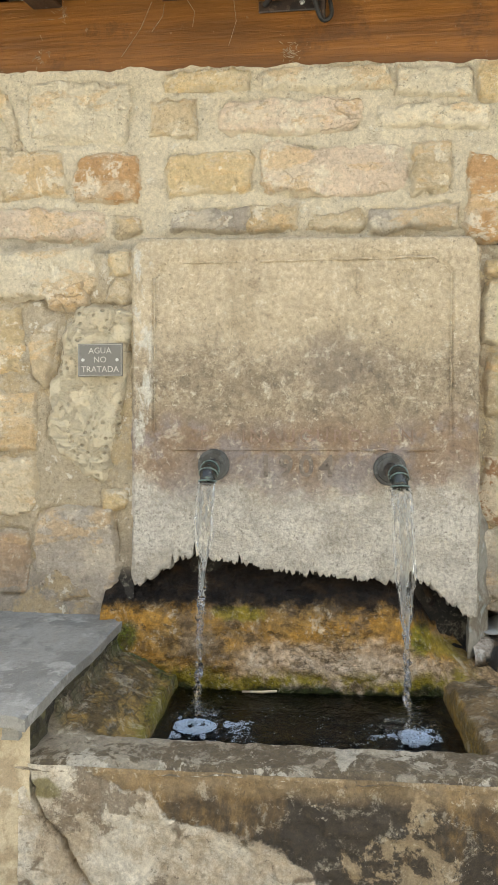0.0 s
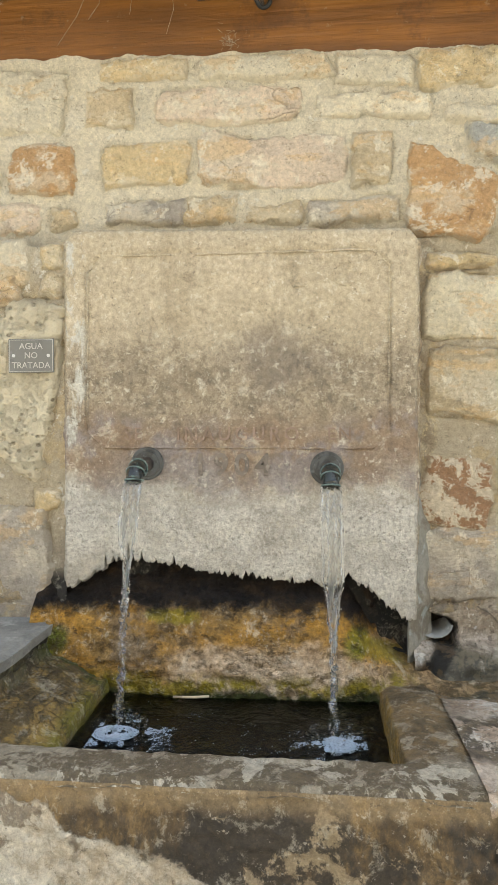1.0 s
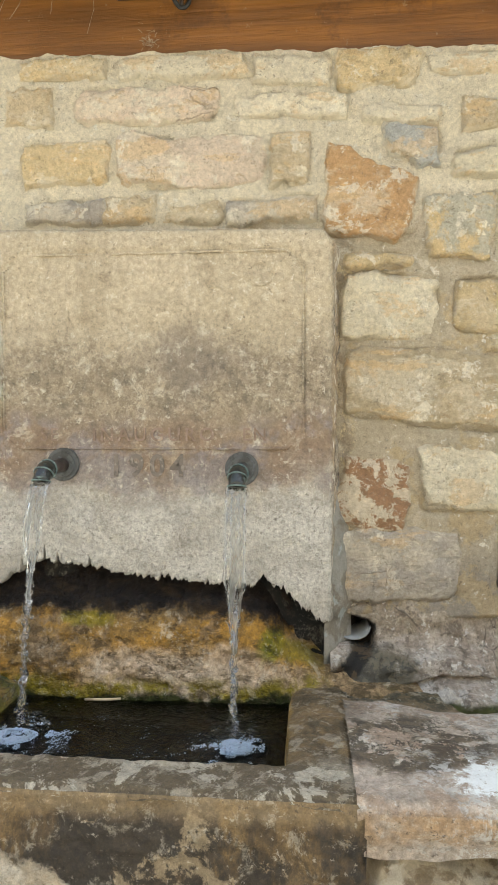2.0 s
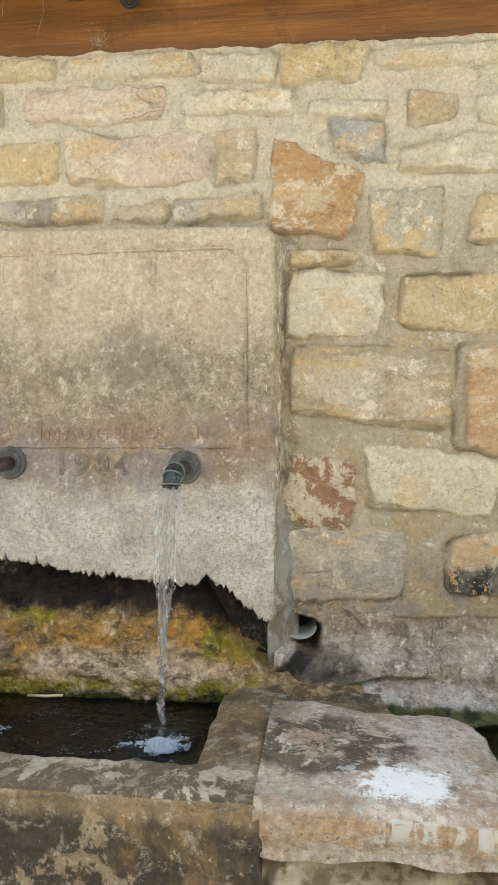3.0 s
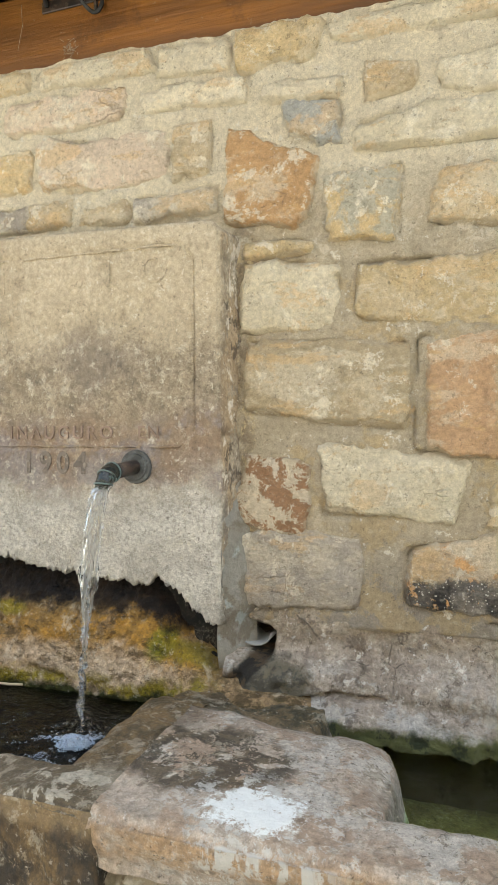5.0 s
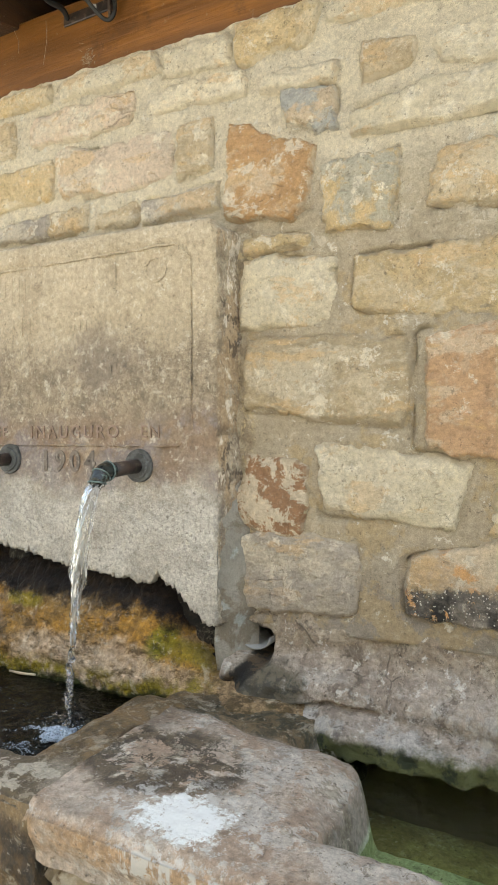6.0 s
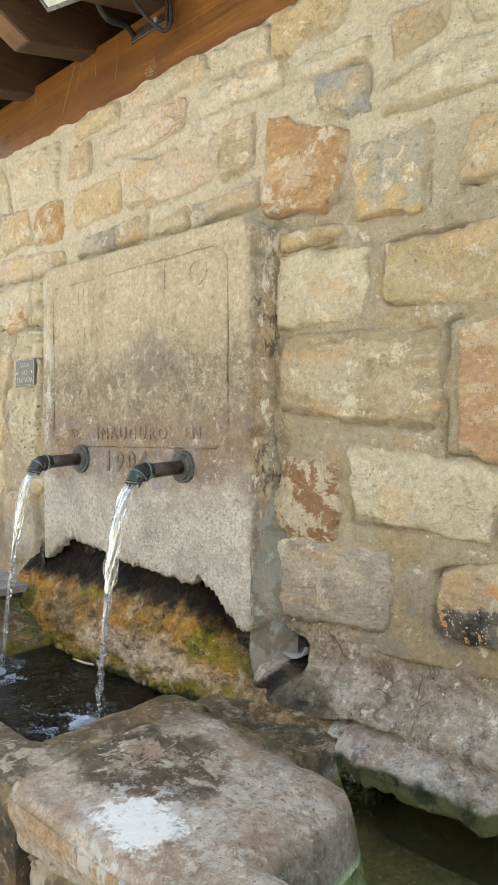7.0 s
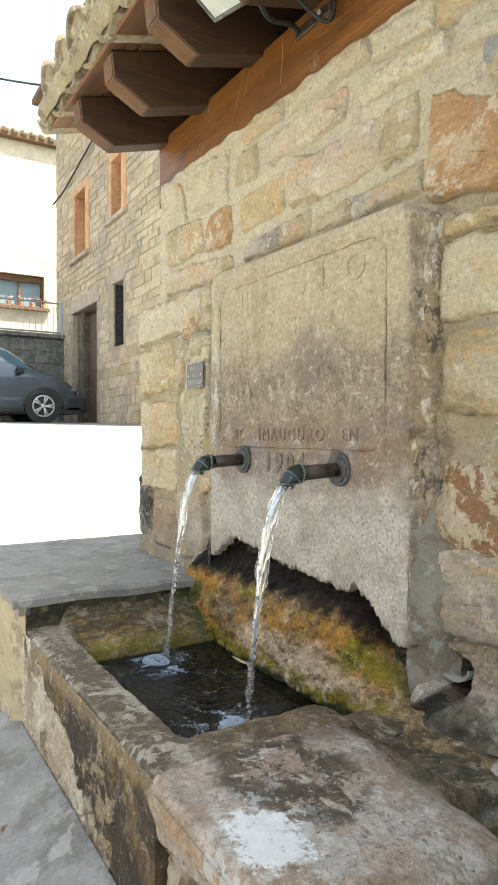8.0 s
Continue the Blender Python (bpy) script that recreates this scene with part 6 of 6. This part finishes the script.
STEEL = worn_material("galvanised_steel", (0.40, 0.42, 0.44), (0.32, 0.34, 0.36), (0.5, 0.52, 0.54), 8.0, 0.55, 0.5, 0.0005)

HX0, HX1, HY, HZ0, HZ1 = -15.3, -8.0, 3.1, 1.2, 9.9
OPENINGS = [("door", -13.85, -12.03, 1.45, 4.20), ("slit", -10.95, -10.37, 3.08, 4.37), ("window", -13.75, -12.67, 5.48, 7.00), ("window", -11.15, -10.33, 5.72, 6.92)]
stone_house = thing("stone_house", "tall old stone house with salmon window surrounds and a wooden door", "house")
bm = bmesh.new()
xs = sorted({HX0, HX1, *(o[1] for o in OPENINGS), *(o[2] for o in OPENINGS)})
zs = sorted({HZ0, HZ1, *(o[3] for o in OPENINGS), *(o[4] for o in OPENINGS)})
for x0, x1 in zip(xs, xs[1:]):
    for z0, z1 in zip(zs, zs[1:]):
        if not any(o[1] <= x0 and x1 <= o[2] and o[3] <= z0 and z1 <= o[4] for o in OPENINGS):
            box(bm, x0, x1, HY, HY + 0.5, z0, z1)
box(bm, HX0 + 0.01, HX0 + 0.5, HY + 0.5, HY + 8.0, HZ0, HZ1 - 0.01)
box(bm, HX1 - 0.5, HX1 - 0.01, HY + 0.5, HY + 8.0, HZ0, HZ1 - 0.01)
box(bm, HX0 + 0.5, HX1 - 0.5, HY + 0.75, HY + 1.0, HZ0, HZ1 - 0.01)
house_wall = part("wall", bm, HOUSE_MORTAR, stone_house)
bm = bmesh.new()
box(bm, HX0 - 0.35, HX1 + 0.3, HY - 0.55, HY + 8.0, HZ1 + 0.004, HZ1 + 0.16, 0.02, 1)
part("roof", bm, RAFTER_END, stone_house, "brown boarded eaves and roof edge")
for name, x0, x1, z0, z1 in OPENINGS:
    if name == "door":
        door = part("door", box(bmesh.new(), x0 + 0.45, x1 - 0.35, HY + 0.30, HY + 0.36, z0, z1 - 0.02, 0.01, 1), DOOR_WOOD, stone_house, "tall brown plank door")
        for k in range(4):
            part("plank", box(bmesh.new(), x0 + 0.48 + 0.25 * k, x0 + 0.71 + 0.25 * k, HY + 0.275, HY + 0.299, z0 + 0.02, z1 - 0.05, 0.006, 1), DOOR_WOOD, door)
        part("door_post", box(bmesh.new(), x0, x0 + 0.44, HY + 0.12, HY + 0.40, z0, z1, 0.015, 1), DOOR_POST, stone_house)
        part("side_panel", box(bmesh.new(), x1 - 0.34, x1, HY + 0.25, HY + 0.36, z0, z1, 0.01, 1), DOOR_WOOD, stone_house)
        part("downpipe", (lambda b: (tube(b, [(x1 - 0.30, HY + 0.20, z0), (x1 - 0.30, HY + 0.20, z1 - 0.1)], 0.045, 12), b)[1])(bmesh.new()), STEEL, stone_house, "grey metal pipe beside the door", True)
        part("lintel", box(bmesh.new(), x0 - 0.25, x1 + 0.2, HY - 0.022, HY + 0.1, z1 + 0.004, z1 + 0.34, 0.015, 1), PALE_STONE, stone_house, "pale stone lintel")
    elif name == "slit":
        # dark back and added jamb lining paint the slit's unlit depth
        part("slit_lining", box(bmesh.new(), x0 + 0.002, x0 + 0.04, HY + 0.03, HY + 0.41, z0 + 0.002, z1 - 0.002, 0.004, 1), DARK_ROOM, stone_house, "dark lining added inside the slit")
        part("slit_back", box(bmesh.new(), x0, x1, HY + 0.42, HY + 0.48, z0, z1), DARK_ROOM, stone_house, "dark narrow opening")
        part("lintel", box(bmesh.new(), x0 - 0.15, x1 + 0.15, HY - 0.022, HY + 0.1, z1 + 0.004, z1 + 0.28, 0.015, 1), PALE_STONE, stone_house, "pale stone lintel")
    else:
        window = part("window", box(bmesh.new(), x0 + 0.12, x1 - 0.12, HY + 0.36, HY + 0.42, z0 + 0.02, z1 - 0.02, 0.01, 1), SHUTTER, stone_house, "closed orange-brown shutters")
        for k in range(6):
            z = z0 + 0.12 + (z1 - z0 - 0.2) * k / 6
            part("slat", box(bmesh.new(), x0 + 0.18, x1 - 0.18, HY + 0.335, HY + 0.358, z, z + 0.12, 0.006, 1), SHUTTER, window)
        for a, b, c, d in ((x0 - 0.02, x0 + 0.12, z0, z1 + 0.14), (x1 - 0.12, x1 + 0.16, z0, z1 + 0.14), (x0 + 0.121, x1 - 0.121, z1 - 0.02, z1 + 0.14)):
            part("surround", box(bmesh.new(), a, b, HY - 0.025, HY + 0.45, c, d, 0.01, 1), SALMON, window, "salmon painted surround")
        part("sill", box(bmesh.new(), x0 - 0.15, x1 + 0.18, HY - 0.10, HY + 0.35, z0 - 0.10, z0 - 0.004, 0.01, 1), PALE_STONE, window, "pale stone sill")

# ---- white house, terrace and railing ----
WHITE = worn_material("cream_house_render", (0.66, 0.58, 0.43), (0.56, 0.48, 0.34), (0.70, 0.63, 0.49), 1.5, 0.55, 0.9, 0.003)
BLUE_GLASS = Nodes("window_pane_glass", 0.05)
BLUE_GLASS = BLUE_GLASS.done((0.20, 0.28, 0.32))
white_house = thing("white_house", "cream rendered house with a brown framed window above a terrace", "house")
WX = -21.0
for y0, y1, z0, z1 in ((-6, 2.60, 3.0, 11.2), (4.20, 9.0, 3.0, 11.2), (2.60, 4.20, 3.0, 5.62), (2.60, 4.20, 6.72, 11.2)):
    part("wall", box(bmesh.new(), WX - 0.4, WX, y0, y1, z0, z1), WHITE, white_house)
part("rear_wall", box(bmesh.new(), WX - 8.0, WX - 0.6, -6, 9, 3.0, 11.0), WHITE, white_house)
part("roof", box(bmesh.new(), WX - 8.4, WX + 0.22, -6.4, 9.4, 11.204, 11.40, 0.03, 1), RAFTER_END, white_house, "brown tiled roof edge")
for k in range(40):
    bm = bmesh.new()
    y = -4.0 + 0.30 * k
    tube(bm, [(WX + 0.28, y, 11.42), (WX - 1.2, y, 11.85)], 0.11, 8)
    part("roof_tile", bm, TILE, white_house, smooth=True)
window = part("window", box(bmesh.new(), WX - 0.32, WX - 0.26, 2.64, 4.16, 5.64, 6.50), BLUE_GLASS, white_house, "bluish window panes")
for y0, y1, z0, z1 in ((2.604, 4.196, 6.50, 6.715), (2.604, 4.196, 5.624, 5.70), (2.604, 2.68, 5.70, 6.50), (4.12, 4.196, 5.70, 6.50), (3.36, 3.44, 5.70, 6.50)):
    part("frame", box(bmesh.new(), WX - 0.26, WX - 0.15, y0, y1, z0, z1, 0.01, 1), RAFTER_END, window, "brown window frame")
part("sill", box(bmesh.new(), WX - 0.2, WX + 0.16, 2.45, 4.35, 5.50, 5.616, 0.01, 1), RAFTER_END, window)

terrace = thing("terrace_wall", "dark grey stone retaining wall below the terrace", "wall", kind="structure")
part("wall", box(bmesh.new(), -20.99, -14.6, -7.0, 3.09, 0.8, 3.68), TERRACE, terrace)
part("coping", box(bmesh.new(), -14.95, -14.52, -7.0, 3.09, 3.684, 3.80, 0.02, 1), TERRACE, terrace, "pale coping")
for row in range(7):
    y = 2.95 + 0.1 * (row % 2)
    while y > -1.5:
        w = random.uniform(0.45, 0.9)
        ob = part("block", box(bmesh.new(), -14.6, -14.575, y - w + 0.015, min(y, 3.08), 1.55 + 0.30 * row, 1.835 + 0.30 * row, 0.008, 1), TERRACE, terrace)
        y -= w
railing = thing("terrace_railing", "grey steel railing on the terrace wall", "railing")
for z in (3.86, 4.60):
    part("rail", (lambda b: (tube(b, [(-14.72, -6.5, z), (-14.72, 3.05, z)], 0.022, 8), b)[1])(bmesh.new()), STEEL, railing, smooth=True)
bar = None
for k in range(62):
    y = 3.02 - 0.15 * k
    if bar is None:
        bm = bmesh.new()
        tube(bm, [(0, 0, 3.80), (0, 0, 4.60)], 0.010, 6)
        bar = mesh_of("bar", bm, STEEL)
    ob = new("bar", bar)
    ob.parent = railing
    ob.location = (-14.72, y, 0)
part("post", box(bmesh.new(), -14.76, -14.68, 3.03, 3.085, 3.80, 4.68, 0.004, 1), STEEL, railing)

FLOWER = worn_material("pink_petals", (0.60, 0.10, 0.16), (0.70, 0.35, 0.40), (0.75, 0.65, 0.65), 30.0, 0.5, 0.7)
LEAF = worn_material("green_leaves", (0.07, 0.12, 0.03), (0.05, 0.08, 0.02), (0.14, 0.17, 0.05), 20.0, 0.5, 0.6)
rnd = random.Random(4)
for k in range(5):
    pot = thing("flower_pot", "pink geraniums in a pot on the window sill", "flowers", "pots on the sill", at=(WX + 0.05, 2.62 + 0.38 * k, 5.62))
    bm = bmesh.new()
    tube(bm, [(0, 0, 0), (0, 0, 0.14)], [0.06, 0.085], 12)
    part("pot", bm, SHUTTER, pot)
    for name, mat, n in (("leaves", LEAF, 40), ("petals", FLOWER, 30)):
        bm = bmesh.new()
        for q in range(n):
            m = Matrix.Translation((rnd.gauss(0, 0.05), rnd.gauss(0, 0.09), 0.2 + abs(rnd.gauss(0, 0.05)))) @ Euler((rnd.random() * 3, rnd.random() * 3, 0)).to_matrix().to_4x4()
            bmesh.ops.create_circle(bm, cap_ends=True, segments=6, radius=0.028, matrix=m)
        part(name, bm, mat, pot)

# ---- overhead wires ----
cable("facade_cable", [(-15.42, 3.04, 7.33), (-14.4, 3.03, 7.35), (-13.4, 3.02, 7.50), (-12.3, 3.02, 7.70), (-11.0, 3.02, 7.95), (-9.0, 3.02, 8.3)], 0.019, "black cable along the stone facade")
cable("overhead_wire", [(-26.0, -2.0, 14.9), (-21.0, 1.0, 13.0), (-18.0, 2.4, 11.6), (-15.3, 3.3, 10.4)], 0.03, "black wire hanging over the street")

aerial = thing("roof_aerial", "thin grey aerial mast on the roof of the house", "aerial")
for name, ends, r in (("mast", ((-21.5, 4.54, 11.3), (-21.5, 4.54, 19.0)), 0.022), ("crossarm", ((-21.5, 4.30, 16.55), (-21.5, 5.15, 16.65)), 0.016)):
    bm = bmesh.new()
    tube(bm, list(ends), r, 8)
    part(name, bm, STEEL, aerial)

# ---- parked car ----
CAR = Nodes("grey_blue_car_paint", 0.25, 0.4)
CAR.bsdf.inputs["Coat Weight"].default_value = 0.6
CAR = CAR.done(CAR.vary((0.060, 0.080, 0.110), 0.92, 1.08, 3.0))
PLASTIC = worn_material("black_car_plastic", (0.012, 0.012, 0.013), (0.010, 0.010, 0.010), (0.018, 0.018, 0.018), 10.0, 0.55, 0.55, 0.0005)
CAR_GLASS = Nodes("dark_car_glass", 0.06)
CAR_GLASS = CAR_GLASS.done(CAR_GLASS.vary((0.05, 0.10, 0.14), 0.9, 1.1, 5.0))
ALLOY = Nodes("alloy_wheel_metal", 0.35, 0.8)
ALLOY = ALLOY.done(ALLOY.vary((0.62, 0.62, 0.62), 0.9, 1.05, 20.0))
CLEAR = Nodes("headlight_lens", 0.08)
CLEAR = CLEAR.done((0.16, 0.17, 0.18))

car = thing("parked_car", "grey-blue family car parked nose to the stone house", "car", at=(-12.92, 1.95, 1.555))
car.rotation_euler = (radians(1.0), 0, 0)


def lerp_at(table, v):
    for (a, p), (b, q) in zip(table, table[1:]):
        if v <= b:
            t = max(0.0, (v - a) / (b - a))
            t = t * t * (3 - 2 * t) * 0.4 + t * 0.6
            return p + (q - p) * t
    return table[-1][1]


# the car's nose points along +y; its front wheels stand at y = 0
ROOF_LINE = [(-3.45, 0.95), (-3.38, 1.35), (-3.1, 1.62), (-2.0, 1.70), (-1.1, 1.66), (-0.75, 1.58), (0.12, 1.02), (0.45, 0.90), (0.78, 0.76), (0.90, 0.58), (0.93, 0.40)]
BELT = [(-3.45, 0.93), (-0.4, 0.98), (0.1, 0.96), (0.5, 0.86), (0.93, 0.38)]
WIDE = [(-3.45, 0.74), (-3.0, 0.86), (-0.5, 0.90), (0.3, 0.88), (0.7, 0.76), (0.93, 0.50)]


def car_section(y, v):
    """A point of the body's skin: v runs from the sill over the roof to the other sill."""
    roof, belt, wide = lerp_at(ROOF_LINE, y), lerp_at(BELT, y), lerp_at(WIDE, y)
    roof = max(roof, belt + 0.01)
    a = abs(2 * v - 1)
    side = 1 if v > 0.5 else -1
    if a > 0.45:
        t = (a - 0.45) / 0.55
        z = belt + (0.22 - belt) * t
        x = wide * (1 + 0.03 * math.sin(t * math.pi) - 0.05 * t)
    else:
        t = a / 0.45
        x = wide * (0.99 * t if t < 0.75 else 0.74 + (t - 0.75) * 1.04)
        x = wide * (t ** 0.9)
        z = belt + (roof - belt) * (1 - t ** 4) ** 0.5
    return (side * x, y, z)


bm = bmesh.new()
sheet(bm, 90, 60, lambda u, v: car_section(-3.45 + 4.38 * u, v))
bmesh.ops.contextual_create(bm, geom=[e for e in bm.edges if e.is_boundary and all(abs(p.co.y - 0.93) < 1e-4 for p in e.verts)])
part("body", bm, CAR, car, smooth=True)
part("floor_pan", box(bmesh.new(), -0.80, 0.80, -3.3, 0.8, 0.16, 0.30), PLASTIC, car)
part("front_bumper", box(bmesh.new(), -0.80, 0.80, 0.48, 0.975, 0.18, 0.56, 0.07, 3), PLASTIC, car, "black plastic bumper")
for side in (-1, 1):
    bm = bmesh.new()
    rows = sheet(bm, 20, 10, lambda u, v: (lambda y, w: (side * (car_section(y, 0.5 + 0.5 * w)[0] + 0.006), y, car_section(y, 0.5 + 0.5 * w)[2] + 0.004))(-1.95 + 1.75 * u - 0.55 * (1 - v) * u, 0.43 - 0.20 * (1 - v)))
    part("side_window", bm, CAR_GLASS, car, "dark side window", smooth=True)
    for name, y in (("front_wheel", 0.0), ("rear_wheel", -2.65)):
        wheel = part(name, (lambda b: (tube(b, [(side * 0.68, y, 0.325), (side * 0.70, y, 0.325), (side * 0.88, y, 0.325), (side * 0.90, y, 0.325)], [0.29, 0.325, 0.325, 0.29], 36), b)[1])(bmesh.new()), RUBBER, car, "black tyre")
        bm = bmesh.new()
        tube(bm, [(side * 0.86, y, 0.325), (side * 0.905, y, 0.325)], [0.06, 0.05], 16)
        for k in range(5):
            for off in (-0.09, 0.09):
                a = 2 * math.pi * k / 5 + off
                b = 2 * math.pi * k / 5 + off * 1.6
                tube(bm, [(side * 0.90, y + 0.05 * math.cos(a), 0.325 + 0.05 * math.sin(a)), (side * 0.905, y + 0.215 * math.cos(b), 0.325 + 0.215 * math.sin(b))], [0.016, 0.020], 6)
        ring = [(side * 0.902, y + 0.218 * math.cos(a), 0.325 + 0.218 * math.sin(a)) for a in (2 * math.pi * k / 40 for k in range(41))]
        tube(bm, ring, 0.016, 6)
        part("rim", bm, ALLOY, wheel, "silver alloy rim", smooth=True)
        bm = bmesh.new()
        tube(bm, [(side * 0.86, y + 0.385 * math.cos(a), 0.325 + 0.385 * math.sin(a)) for a in (math.pi * k / 20 - 0.15 for k in range(22))], 0.045, 8)
        part("wheel_arch", bm, PLASTIC, car, "black plastic arch", smooth=True)
        part("arch_shade", (lambda b: (tube(b, [(side * 0.60, y, 0.325), (side * 0.895, y, 0.325)], 0.375, 32), b)[1])(bmesh.new()), PLASTIC, car)
    bm = bmesh.new()
    bmesh.ops.create_uvsphere(bm, u_segments=16, v_segments=10, radius=1.0, matrix=Matrix.Translation((side * 0.62, 0.62, 0.68)) @ Matrix.Diagonal((0.17, 0.22, 0.07, 1)))
    part("headlight", bm, CLEAR, car, "clear headlight", smooth=True)
    part("mirror", box(bmesh.new(), min(side * 0.90, side * 1.06), max(side * 0.90, side * 1.06), -0.55, -0.42, 0.98, 1.12, 0.03, 2), PLASTIC, car, "black door mirror")
    part("sill_trim", box(bmesh.new(), min(side * 0.85, side * 0.91), max(side * 0.85, side * 0.91), -2.25, -0.40, 0.20, 0.32, 0.015, 2), PLASTIC, car, "black sill trim")
bm = bmesh.new()
sheet(bm, 16, 16, lambda u, v: (lambda y, w: (lambda p: (p[0], p[1] + 0.004, p[2] + 0.008))(car_section(y, w)))(-0.72 + 0.78 * u, 0.5 + 0.38 * (v - 0.5)))
part("windscreen", bm, CAR_GLASS, car, "dark windscreen", smooth=True)

# ---- facade stones of the house ----
blocks = []
for k in range(5):
    bm = bmesh.new()
    box(bm, -0.5, 0.5, -0.5, 0.5, -0.5, 0.5, 0.05, 1)
    for v in bm.verts:
        v.co += 0.10 * Vector((noise.noise(v.co * 2 + Vector((k * 9, 0, 0))), 0.6 * noise.noise(v.co * 2 + Vector((k * 9, 5, 0))), noise.noise(v.co * 2 + Vector((k * 9, 0, 7)))))
    blocks.append(mesh_of("stone", bm, HOUSE_STONE))
rnd = random.Random(21)
upper = bmesh.new()
z = 1.35
while z < 9.7:
    h = rnd.uniform(0.12, 0.24)
    x = -8.05 + rnd.uniform(0, 0.04)
    while x > HX0 + 0.1:
        w = min(rnd.uniform(0.18, 0.56), x - HX0)
        if not any(o[1] - 0.02 < x and x - w < o[2] + 0.02 and o[3] - 0.02 < z + h and z < o[4] + 0.02 for o in OPENINGS):
            y = HY + 0.016 + rnd.uniform(-0.007, 0.007)
            dz, tilt = rnd.uniform(-0.012, 0.012), rnd.uniform(-0.03, 0.03)
            if z < 4.4:
                ob = new("stone", rnd.choice(blocks))
                ob.parent = house_wall
                ob.location = (x - w / 2, y, z + h / 2 + dz)
                ob.rotation_euler = (0, tilt, 0)
                ob.scale = (w - 0.012, 0.055, h - 0.012)
            else:
                box(upper, x - w + 0.012, x - 0.010, y - 0.027, y + 0.04, z + 0.010 + dz, z + h - 0.012 + dz)
        x -= w
    z += h
tagged(part("rubble", upper, HOUSE_STONE, stone_house, "tan rubble stones of the upper storeys"), kind="stuff")
